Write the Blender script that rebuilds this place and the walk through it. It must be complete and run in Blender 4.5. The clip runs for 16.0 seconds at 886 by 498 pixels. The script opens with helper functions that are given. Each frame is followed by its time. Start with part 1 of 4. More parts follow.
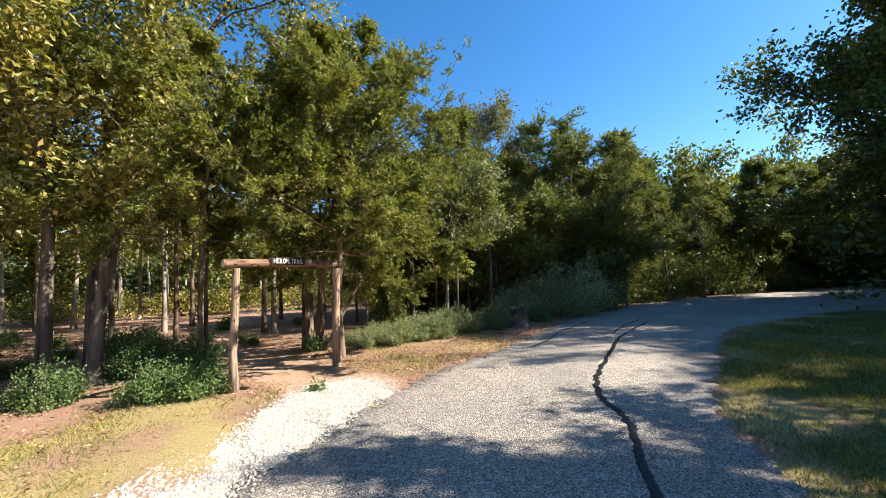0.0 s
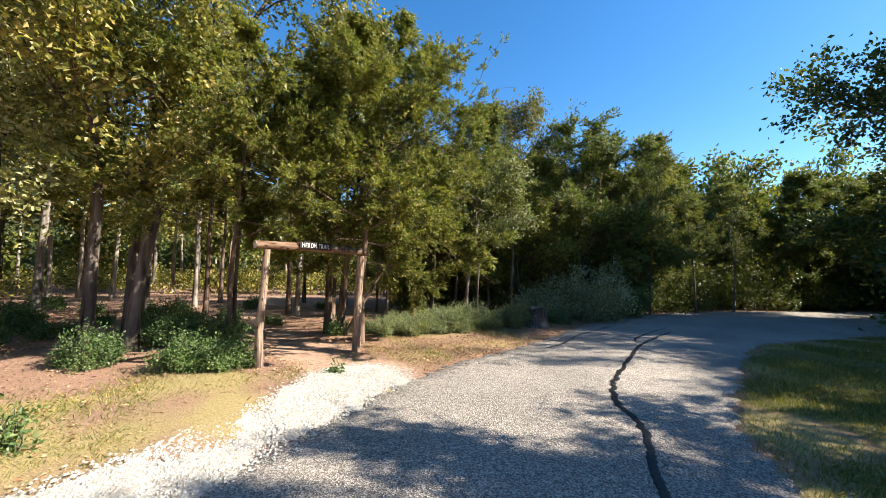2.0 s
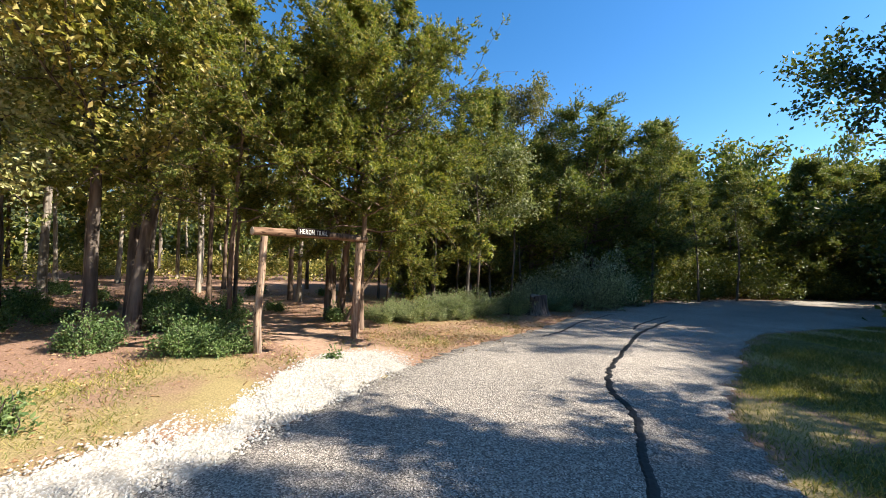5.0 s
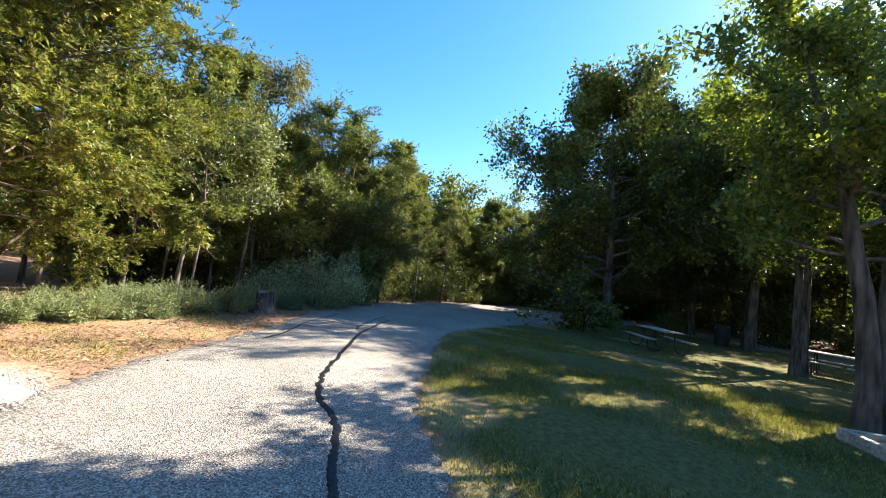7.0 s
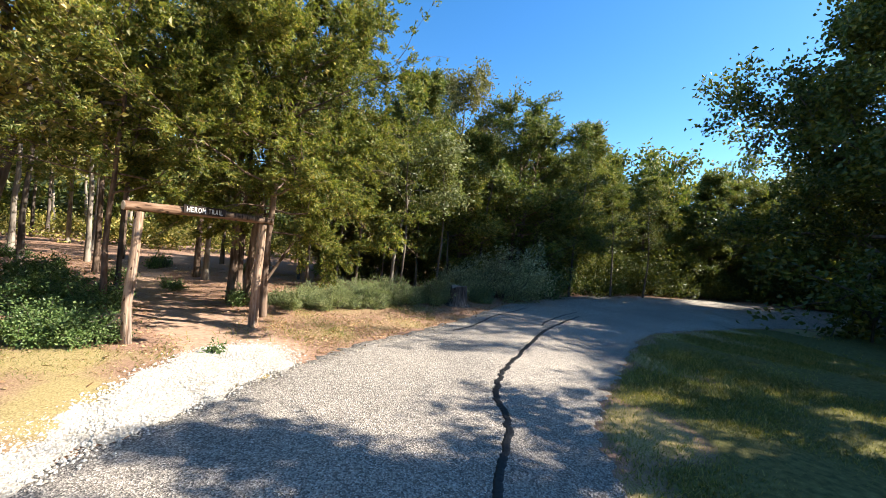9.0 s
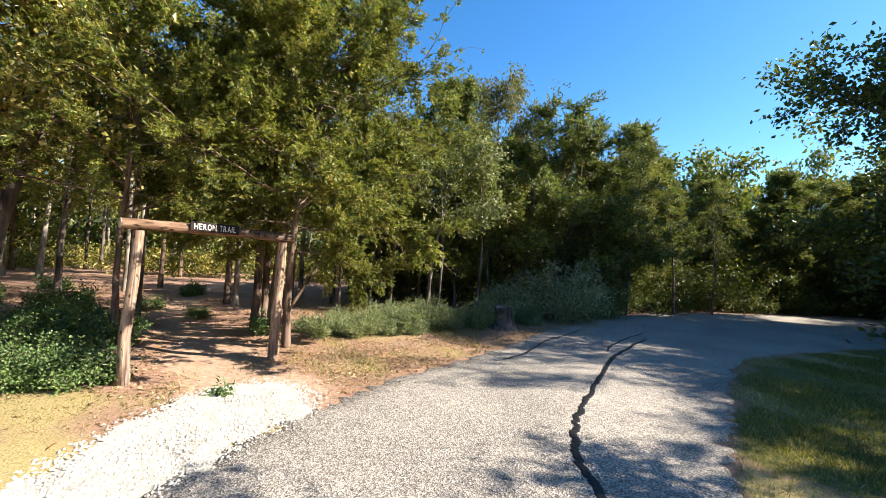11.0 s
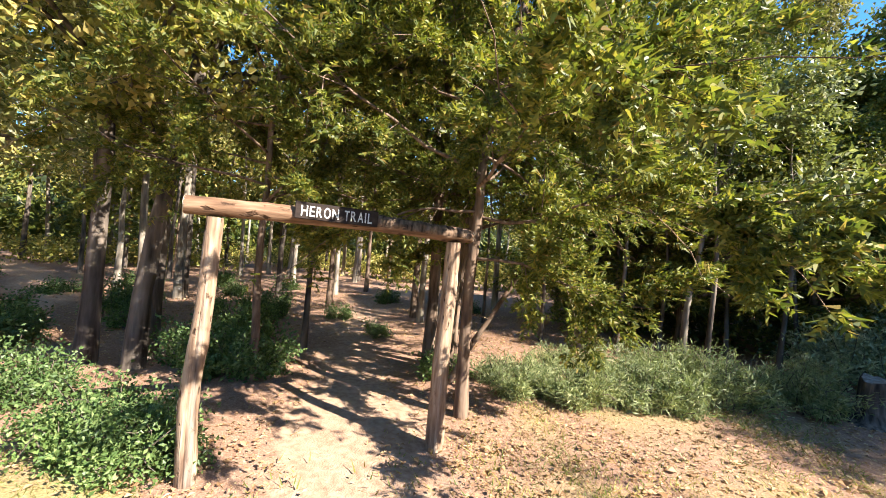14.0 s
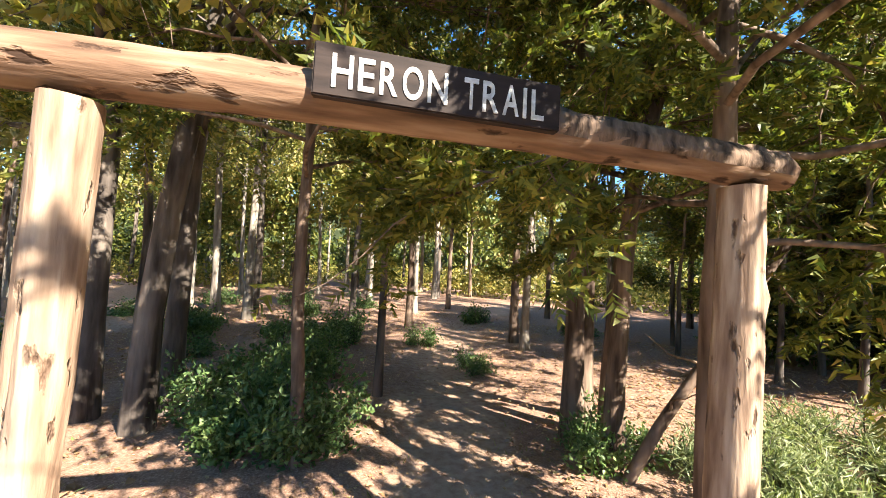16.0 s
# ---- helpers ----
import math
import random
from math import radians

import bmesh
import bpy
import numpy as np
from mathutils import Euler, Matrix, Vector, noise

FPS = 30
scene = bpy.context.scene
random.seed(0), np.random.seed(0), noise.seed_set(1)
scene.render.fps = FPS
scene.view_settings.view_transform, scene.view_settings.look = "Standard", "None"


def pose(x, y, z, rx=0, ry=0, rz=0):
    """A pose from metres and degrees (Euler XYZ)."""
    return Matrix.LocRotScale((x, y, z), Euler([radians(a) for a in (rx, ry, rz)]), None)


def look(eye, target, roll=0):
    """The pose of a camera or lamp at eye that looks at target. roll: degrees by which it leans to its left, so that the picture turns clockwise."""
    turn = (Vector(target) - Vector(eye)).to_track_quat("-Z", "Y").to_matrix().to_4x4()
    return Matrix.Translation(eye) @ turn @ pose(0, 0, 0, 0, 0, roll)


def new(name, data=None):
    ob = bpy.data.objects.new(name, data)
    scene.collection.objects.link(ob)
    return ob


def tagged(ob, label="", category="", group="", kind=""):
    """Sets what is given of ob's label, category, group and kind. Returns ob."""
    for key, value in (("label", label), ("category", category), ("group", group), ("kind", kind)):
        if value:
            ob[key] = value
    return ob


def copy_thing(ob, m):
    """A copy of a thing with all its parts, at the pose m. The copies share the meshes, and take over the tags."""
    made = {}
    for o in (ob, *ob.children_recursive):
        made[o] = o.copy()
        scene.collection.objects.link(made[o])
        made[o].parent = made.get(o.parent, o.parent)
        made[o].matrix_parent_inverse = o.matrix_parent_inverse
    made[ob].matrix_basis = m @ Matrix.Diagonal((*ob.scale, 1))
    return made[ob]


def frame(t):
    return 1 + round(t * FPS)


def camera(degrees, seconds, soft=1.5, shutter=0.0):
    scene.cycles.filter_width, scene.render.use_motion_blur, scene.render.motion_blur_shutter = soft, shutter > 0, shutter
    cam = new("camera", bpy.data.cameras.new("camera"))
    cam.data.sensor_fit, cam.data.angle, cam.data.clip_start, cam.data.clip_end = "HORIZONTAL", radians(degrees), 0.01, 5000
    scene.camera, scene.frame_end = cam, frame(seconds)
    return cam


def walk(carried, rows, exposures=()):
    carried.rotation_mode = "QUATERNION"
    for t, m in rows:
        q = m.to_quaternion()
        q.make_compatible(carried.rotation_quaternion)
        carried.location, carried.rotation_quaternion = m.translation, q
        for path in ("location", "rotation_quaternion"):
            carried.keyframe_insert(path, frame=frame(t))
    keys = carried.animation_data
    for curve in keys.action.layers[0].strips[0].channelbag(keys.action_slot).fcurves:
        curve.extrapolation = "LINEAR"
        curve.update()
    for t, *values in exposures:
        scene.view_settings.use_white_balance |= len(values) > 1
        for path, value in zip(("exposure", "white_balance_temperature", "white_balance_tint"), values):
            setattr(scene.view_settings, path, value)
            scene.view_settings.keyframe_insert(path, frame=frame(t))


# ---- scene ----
cam = camera(98, 16.0, soft=0.9)
PATH = [
    (0, (0.380, -0.555, 1.644), (0.222, 1.433, 1.792), -2.9),
    (0.5, (0.331, -0.625, 1.628), (0.095, 1.355, 1.779), -2.0),
    (1, (0.333, -0.627, 1.633), (0.066, 1.352, 1.747), -0.8),
    (1.5, (0.370, -0.619, 1.618), (0.090, 1.358, 1.738), -0.3),
    (2, (0.353, -0.626, 1.619), (0.082, 1.352, 1.744), 1.0),
    (2.5, (0.356, -0.585, 1.608), (0.090, 1.394, 1.730), 1.6),
    (3, (0.351, -0.646, 1.628), (0.030, 1.325, 1.749), 1.6),
    (5.5, (0.494, -0.565, 1.622), (0.229, 1.418, 1.631), 1.0),
    (6, (0.580, -0.620, 1.745), (0.989, 1.337, 1.702), 2.2),
    (6.5, (0.795, -0.399, 1.685), (1.782, 1.341, 1.680), 2.6),
    (7, (0.697, -0.406, 1.778), (1.638, 1.354, 1.901), 7.3),
    (7.5, (0.801, -0.627, 1.873), (1.363, 1.292, 1.876), 6.6),
    (8, (0.900, -0.440, 1.925), (1.241, 1.530, 1.880), 6.6),
    (8.5, (0.929, -0.366, 1.945), (1.101, 1.626, 1.911), 6.1),
    (9, (1.023, -0.292, 1.906), (1.030, 1.707, 1.875), 5.1),
    (9.5, (1.026, -0.126, 1.902), (0.951, 1.873, 1.918), 4.3),
    (12, (0.723, 1.879, 1.714), (0.335, 3.837, 1.840), 1.8),
    (12.5, (0.622, 2.465, 1.766), (0.027, 4.364, 1.967), 1.7),
    (13, (0.336, 2.945, 1.778), (-0.496, 4.761, 1.887), 3.1),
    (13.5, (-0.013, 3.391, 1.755), (-0.943, 5.161, 1.814), 3.7),
    (14, (-0.471, 4.031, 1.804), (-1.586, 5.691, 1.845), 4.4),
    (14.5, (-0.803, 4.385, 1.744), (-2.073, 5.927, 1.840), 3.5),
    (15, (-1.298, 4.782, 1.739), (-2.667, 6.235, 1.858), 2.1),
    (15.5, (-1.770, 5.120, 1.674), (-3.188, 6.526, 1.787), 2.4),
    (16, (-2.255, 5.470, 1.615), (-3.664, 6.886, 1.712), 2.7),
]
EXPOSURE = 1.65
walk(cam, [(t, look(eye, target, roll)) for t, eye, target, roll in PATH],
     [(0.0, EXPOSURE - 0.15), (3.2, EXPOSURE - 0.15), (5.5, EXPOSURE - 0.2), (6.3, EXPOSURE), (6.9, EXPOSURE + 0.4), (7.3, EXPOSURE + 0.3), (8.0, EXPOSURE), (12.3, EXPOSURE), (13.2, EXPOSURE + 0.22), (14.4, EXPOSURE + 0.5), (15.2, EXPOSURE + 0.72), (16.0, EXPOSURE + 0.75)])

# ---- light ----
SUN_EL, SUN_AZ = 38.0, 88.0
world = bpy.data.worlds.new("world")
scene.world = world
world.use_nodes = True
wn = world.node_tree.nodes
sky = wn.new("ShaderNodeTexSky")
sky.sky_type = "NISHITA"
sky.sun_disc = False
sky.sun_elevation, sky.sun_rotation = radians(SUN_EL), radians(SUN_AZ)
sky.air_density, sky.dust_density, sky.ozone_density = 1.0, 0.3, 3.0
deep = wn.new("ShaderNodeHueSaturation")
deep.inputs["Saturation"].default_value = 1.3
world.node_tree.links.new(sky.outputs[0], deep.inputs["Color"])
world.node_tree.links.new(deep.outputs[0], wn["Background"].inputs[0])
wn["Background"].inputs[1].default_value = 0.09
sun = bpy.data.lights.new("sun", "SUN")
sun.energy, sun.angle, sun.color = 5.0, radians(0.53), (1.0, 0.93, 0.81)
sx, sy, sz = (math.cos(radians(SUN_EL)) * math.sin(radians(SUN_AZ)),
              math.cos(radians(SUN_EL)) * math.cos(radians(SUN_AZ)), math.sin(radians(SUN_EL)))
new("sun", sun).matrix_world = look((60 * sx, 60 * sy, 60 * sz), (0, 0, 0))



# ---- materials ----
def material(name, rough=0.8, spec=0.3, metal=0.0):
    m = bpy.data.materials.new(name)
    m.use_nodes = True
    b = m.node_tree.nodes["Principled BSDF"]
    b.inputs["Roughness"].default_value = rough
    b.inputs["Metallic"].default_value = metal
    b.inputs["Specular IOR Level"].default_value = spec
    return m, m.node_tree.nodes, m.node_tree.links, b


def ramp(nodes, stops):
    r = nodes.new("ShaderNodeValToRGB")
    e = r.color_ramp.elements
    while len(e) < len(stops):
        e.new(0.5)
    for i, (p, c) in enumerate(stops):
        e[i].position, e[i].color = p, (*c, 1)
    return r


def noise_node(nodes, links, scale, detail=4.0, stretch=(1, 1, 1), coord="Object", kind="noise"):
    tc = nodes.new("ShaderNodeTexCoord")
    mp = nodes.new("ShaderNodeMapping")
    mp.inputs["Scale"].default_value = stretch
    links.new(tc.outputs[coord], mp.inputs[0])
    if kind == "noise":
        n = nodes.new("ShaderNodeTexNoise")
        n.inputs["Detail"].default_value = detail
    else:
        n = nodes.new("ShaderNodeTexVoronoi")
    n.inputs["Scale"].default_value = scale
    links.new(mp.outputs[0], n.inputs["Vector"])
    return n


def mixer(nodes, links, fac, a, b, blend="MIX"):
    """a and b: sockets or colours."""
    m = nodes.new("ShaderNodeMix")
    m.data_type, m.blend_type = "RGBA", blend
    for value, socket in ((fac, m.inputs[0]), (a, m.inputs[6]), (b, m.inputs[7])):
        if isinstance(value, (int, float)):
            socket.default_value = value
        elif isinstance(value, tuple):
            socket.default_value = (*value, 1)
        else:
            links.new(value, socket)
    return m.outputs[2]


def bump(nodes, links, bsdf, height, strength, distance):
    b = nodes.new("ShaderNodeBump")
    b.inputs["Strength"].default_value, b.inputs["Distance"].default_value = strength, distance
    links.new(height, b.inputs["Height"])
    links.new(b.outputs[0], bsdf.inputs["Normal"])


def leaf_material(name, stops, through_light=0.35, rough=0.55):
    m, n, l, b = material(name, rough, 0.35)
    geo = n.new("ShaderNodeNewGeometry")
    info = n.new("ShaderNodeObjectInfo")
    r = ramp(n, stops)
    l.new(geo.outputs["Random Per Island"], r.inputs[0])
    big = noise_node(n, l, 0.9, 2.0)
    tone = ramp(n, [(0.3, (0.72, 0.74, 0.7)), (0.7, (1.2, 1.16, 1.0))])
    l.new(big.outputs[0], tone.inputs[0])
    c = mixer(n, l, 1.0, r.outputs[0], tone.outputs[0], "MULTIPLY")
    own = ramp(n, [(0.0, (0.8, 0.85, 0.8)), (1.0, (1.15, 1.1, 1.0))])
    l.new(info.outputs["Random"], own.inputs[0])
    c = mixer(n, l, 1.0, c, own.outputs[0], "MULTIPLY")
    l.new(c, b.inputs["Base Color"])
    t = n.new("ShaderNodeBsdfTranslucent")
    warm = mixer(n, l, 1.0, c, (1.18, 1.3, 0.7), "MULTIPLY")
    l.new(warm, t.inputs[0])
    mx = n.new("ShaderNodeMixShader")
    mx.inputs[0].default_value = through_light
    l.new(b.outputs[0], mx.inputs[1])
    l.new(t.outputs[0], mx.inputs[2])
    l.new(mx.outputs[0], n["Material Output"].inputs[0])
    return m


def bark_material(name, dark, light, scale=9.0, depth=0.03):
    m, n, l, b = material(name, 0.9, 0.15)
    fine = noise_node(n, l, scale, 6.0, (1, 1, 0.16))
    patch = noise_node(n, l, 1.3, 3.0)
    r = ramp(n, [(0.32, dark), (0.62, light)])
    l.new(fine.outputs[0], r.inputs[0])
    p = ramp(n, [(0.35, (0.65, 0.65, 0.66)), (0.7, (1.2, 1.18, 1.15))])
    l.new(patch.outputs[0], p.inputs[0])
    l.new(mixer(n, l, 1.0, r.outputs[0], p.outputs[0], "MULTIPLY"), b.inputs["Base Color"])
    bump(n, l, b, fine.outputs[0], 1.0, depth)
    return m


OAK_BARK = bark_material("oak_bark", (0.045, 0.036, 0.03), (0.21, 0.17, 0.14))
CEDAR_BARK = bark_material("cedar_bark", (0.07, 0.045, 0.032), (0.27, 0.19, 0.14), 14.0, 0.015)
PALE_BARK = bark_material("pale_bark", (0.12, 0.10, 0.085), (0.42, 0.36, 0.29), 11.0, 0.015)
ROW_LEAF = leaf_material("row_cedar_leaf", [(0.0, (0.065, 0.094, 0.029)), (0.5, (0.157, 0.182, 0.047)), (0.9, (0.306, 0.293, 0.075)), (1.0, (0.408, 0.286, 0.130))], 0.26, 0.6)
OAK_LEAF = leaf_material("oak_leaf", [(0.0, (0.106, 0.121, 0.030)), (0.5, (0.234, 0.223, 0.061)), (0.85, (0.409, 0.338, 0.121)), (1.0, (0.605, 0.493, 0.243))], 0.38, 0.42)
GREEN_LEAF = leaf_material("green_leaf", [(0.0, (0.050, 0.07, 0.016)), (0.6, (0.112, 0.13, 0.028)), (1.0, (0.246, 0.215, 0.05))], 0.25, 0.42)
BACKLIT_LEAF = leaf_material("backlit_oak_leaf", [(0.0, (0.066, 0.099, 0.020)), (0.6, (0.143, 0.182, 0.037)), (1.0, (0.297, 0.286, 0.066))], 0.42, 0.42)
PALE_LEAF = leaf_material("pale_leaf", [(0.0, (0.15, 0.17, 0.06)), (0.6, (0.34, 0.34, 0.17)), (1.0, (0.52, 0.5, 0.33))], 0.3, 0.42)
TAN_LEAF = leaf_material("tan_leaf", [(0.0, (0.10, 0.09, 0.035)), (0.6, (0.2, 0.17, 0.07)), (1.0, (0.3, 0.25, 0.12))])
CEDAR_LEAF = leaf_material("cedar_leaf", [(0.0, (0.068, 0.098, 0.027)), (0.5, (0.170, 0.185, 0.041)), (0.9, (0.321, 0.293, 0.066)), (1.0, (0.383, 0.244, 0.110))], 0.4, 0.5)
SHRUB_LEAF = leaf_material("shrub_leaf", [(0.0, (0.06, 0.11, 0.038)), (0.6, (0.13, 0.2, 0.072)), (1.0, (0.25, 0.32, 0.15))], 0.3, 0.45)
GREY_LEAF = leaf_material("grey_leaf", [(0.0, (0.17, 0.19, 0.12)), (0.6, (0.36, 0.38, 0.25)), (1.0, (0.55, 0.56, 0.42))], 0.3, 0.5)
WEED_LEAF = leaf_material("weed_leaf", [(0.0, (0.11, 0.14, 0.07)), (0.6, (0.25, 0.29, 0.155)), (1.0, (0.42, 0.42, 0.27))], 0.3, 0.5)
LAWN_BLADE = leaf_material("lawn_blade", [(0.0, (0.112, 0.12, 0.034)), (0.55, (0.213, 0.205, 0.058)), (0.8, (0.347, 0.285, 0.10)), (1.0, (0.538, 0.4, 0.19))], 0.35, 0.5)
DRY_BLADE = leaf_material("dry_blade", [(0.0, (0.11, 0.15, 0.04)), (0.35, (0.2, 0.21, 0.06)), (0.6, (0.31, 0.26, 0.09)), (1.0, (0.5, 0.39, 0.18))])
LITTER = leaf_material("litter_leaf", [(0.0, (0.24, 0.125, 0.065)), (0.5, (0.38, 0.222, 0.142)), (0.85, (0.5, 0.335, 0.225)), (1.0, (0.6, 0.48, 0.32))], 0.15, 0.8)


def ground_material():
    m, n, l, b = material("forest_floor", 0.95, 0.1)
    big = noise_node(n, l, 0.55, 5.0)
    fine = noise_node(n, l, 14.0, 8.0)
    grit = noise_node(n, l, 55.0, 4.0)
    soil = ramp(n, [(0.3, (0.2, 0.117, 0.082)), (0.7, (0.37, 0.243, 0.178))])
    l.new(fine.outputs[0], soil.inputs[0])
    litter = ramp(n, [(0.3, (0.12, 0.062, 0.034)), (0.5, (0.27, 0.15, 0.098)), (0.68, (0.46, 0.3, 0.21))])
    l.new(grit.outputs[0], litter.inputs[0])
    dry = ramp(n, [(0.3, (0.22, 0.17, 0.07)), (0.7, (0.42, 0.32, 0.155))])
    l.new(grit.outputs[0], dry.inputs[0])
    lawn = ramp(n, [(0.3, (0.075, 0.075, 0.026)), (0.7, (0.19, 0.165, 0.062))])
    l.new(fine.outputs[0], lawn.inputs[0])
    path = ramp(n, [(0.3, (0.3, 0.182, 0.122)), (0.7, (0.46, 0.315, 0.222))])
    l.new(fine.outputs[0], path.inputs[0])
    c = mixer(n, l, big.outputs[0], litter.outputs[0], soil.outputs[0])
    for key, r in (("dry", dry), ("lawn", lawn), ("path", path)):
        at = n.new("ShaderNodeAttribute")
        at.attribute_name = key
        add = n.new("ShaderNodeMath")
        add.operation = "MULTIPLY_ADD"
        l.new(fine.outputs[0], add.inputs[0])
        add.inputs[1].default_value = 0.5
        add.inputs[2].default_value = -0.25
        s = n.new("ShaderNodeMath")
        s.operation, s.use_clamp = "ADD", True
        l.new(at.outputs["Fac"], s.inputs[0])
        l.new(add.outputs[0], s.inputs[1])
        gate = n.new("ShaderNodeMath")
        gate.operation, gate.use_clamp = "MULTIPLY", True
        l.new(s.outputs[0], gate.inputs[0])
        l.new(at.outputs["Fac"], gate.inputs[1])
        sharp = ramp(n, [(0.15, (0, 0, 0)), (0.6, (1, 1, 1))])
        l.new(gate.outputs[0], sharp.inputs[0])
        c = mixer(n, l, sharp.outputs[0], c, r.outputs[0])
    l.new(c, b.inputs["Base Color"])
    bump(n, l, b, grit.outputs[0], 0.6, 0.02)
    return m


def road_material():
    m, n, l, b = material("chip_seal", 0.9, 0.2)
    chips = noise_node(n, l, 78.0, 1.0, kind="voronoi")
    wide = noise_node(n, l, 0.5, 5.0)
    r = ramp(n, [(0.0, (0.075, 0.066, 0.06)), (0.4, (0.24, 0.21, 0.18)), (0.8, (0.52, 0.46, 0.39)), (1.0, (0.78, 0.71, 0.62))])
    l.new(chips.outputs["Color"], r.inputs[0])
    p = ramp(n, [(0.3, (0.72, 0.72, 0.72)), (0.7, (1.08, 1.06, 1.03))])
    l.new(wide.outputs[0], p.inputs[0])
    l.new(mixer(n, l, 1.0, r.outputs[0], p.outputs[0], "MULTIPLY"), b.inputs["Base Color"])
    bump(n, l, b, chips.outputs["Distance"], 0.8, 0.012)
    return m


def plain(name, dark, light, scale, rough=0.85, depth=0.004, stretch=(1, 1, 1), spec=0.25):
    m, n, l, b = material(name, rough, spec)
    f = noise_node(n, l, scale, 6.0, stretch)
    w = noise_node(n, l, scale * 0.15, 3.0)
    r = ramp(n, [(0.32, dark), (0.68, light)])
    l.new(f.outputs[0], r.inputs[0])
    p = ramp(n, [(0.35, (0.78, 0.78, 0.78)), (0.7, (1.12, 1.1, 1.08))])
    l.new(w.outputs[0], p.inputs[0])
    l.new(mixer(n, l, 1.0, r.outputs[0], p.outputs[0], "MULTIPLY"), b.inputs["Base Color"])
    bump(n, l, b, f.outputs[0], 0.7, depth)
    return m


def stone_material():
    m, n, l, b = material("white_limestone", 0.9, 0.2)
    geo = n.new("ShaderNodeNewGeometry")
    r = ramp(n, [(0.0, (0.32, 0.28, 0.23)), (0.4, (0.42, 0.385, 0.335)), (1.0, (0.56, 0.53, 0.475))])
    l.new(geo.outputs["Random Per Island"], r.inputs[0])
    l.new(r.outputs[0], b.inputs["Base Color"])
    f = noise_node(n, l, 60.0, 3.0)
    bump(n, l, b, f.outputs[0], 0.5, 0.004)
    return m


def log_material(name, dark, mid, light, stretch):
    """Peeled cedar: long grain, dark knots and gouges, strips of grey bark left on."""
    m, n, l, b = material(name, 0.82, 0.2)
    grain = noise_node(n, l, 26.0, 8.0, stretch)
    r = ramp(n, [(0.28, dark), (0.5, mid), (0.72, light)])
    l.new(grain.outputs[0], r.inputs[0])
    wide = tuple(1.0 if s == 1 else 0.35 for s in stretch)
    spots = noise_node(n, l, 24.0, 4.0, wide)
    s = ramp(n, [(0.61, (0, 0, 0)), (0.69, (1, 1, 1))])
    l.new(spots.outputs[0], s.inputs[0])
    c = mixer(n, l, s.outputs[0], r.outputs[0], tuple(0.6 * v for v in dark))
    strips = noise_node(n, l, 5.5, 4.0, tuple(0.3 * v if v != 1 else 1 for v in stretch))
    k = ramp(n, [(0.56, (0, 0, 0)), (0.62, (1, 1, 1))])
    l.new(strips.outputs[0], k.inputs[0])
    bark = ramp(n, [(0.35, (0.09, 0.06, 0.045)), (0.65, (0.30, 0.235, 0.19))])
    l.new(grain.outputs[0], bark.inputs[0])
    c = mixer(n, l, k.outputs[0], c, bark.outputs[0])
    l.new(c, b.inputs["Base Color"])
    sub = n.new("ShaderNodeMath")
    sub.operation = "MULTIPLY_ADD"
    l.new(s.outputs[0], sub.inputs[0])
    sub.inputs[1].default_value = -0.7
    l.new(grain.outputs[0], sub.inputs[2])
    add = n.new("ShaderNodeMath")
    l.new(sub.outputs[0], add.inputs[0])
    l.new(k.outputs[0], add.inputs[1])
    bump(n, l, b, add.outputs[0], 0.9, 0.012)
    return m


GROUND, ROAD, STONE = ground_material(), road_material(), stone_material()
GRAVEL_BED = plain("gravel_bed", (0.34, 0.295, 0.235), (0.56, 0.52, 0.45), 40.0, 0.95, 0.02)
SEALER = plain("crack_sealer", (0.006, 0.006, 0.006), (0.02, 0.019, 0.018), 25.0, 0.5, 0.003)
LOG = log_material("peeled_cedar", (0.13, 0.075, 0.048), (0.30, 0.20, 0.135), (0.48, 0.365, 0.265), (1, 1, 0.12))
BEAM = log_material("weathered_cedar", (0.085, 0.046, 0.028), (0.2, 0.115, 0.07), (0.33, 0.22, 0.145), (0.12, 1, 1))
LOG_BARK = bark_material("log_bark", (0.03, 0.02, 0.015), (0.2, 0.135, 0.095), 30.0, 0.02)
LOG_END = plain("sawn_end", (0.50, 0.40, 0.29), (0.74, 0.64, 0.5), 30.0, 0.85, 0.003)
SIGN = plain("brown_sign_board", (0.016, 0.010, 0.008), (0.042, 0.027, 0.021), 30.0, 0.75, 0.003, (0.15, 1, 1))
LETTER = plain("routed_white_paint", (0.55, 0.52, 0.47), (0.82, 0.80, 0.76), 60.0, 0.8, 0.002)
STUMP_TOP = plain("weathered_stump_top", (0.13, 0.105, 0.085), (0.28, 0.235, 0.19), 25.0, 0.9, 0.01)
BOARD = plain("bleached_board", (0.36, 0.28, 0.21), (0.66, 0.57, 0.47), 20.0, 0.85, 0.004, (0.15, 1, 1))
DARK_METAL = plain("dark_steel", (0.02, 0.02, 0.02), (0.055, 0.045, 0.04), 30.0, 0.6, 0.002, spec=0.5)


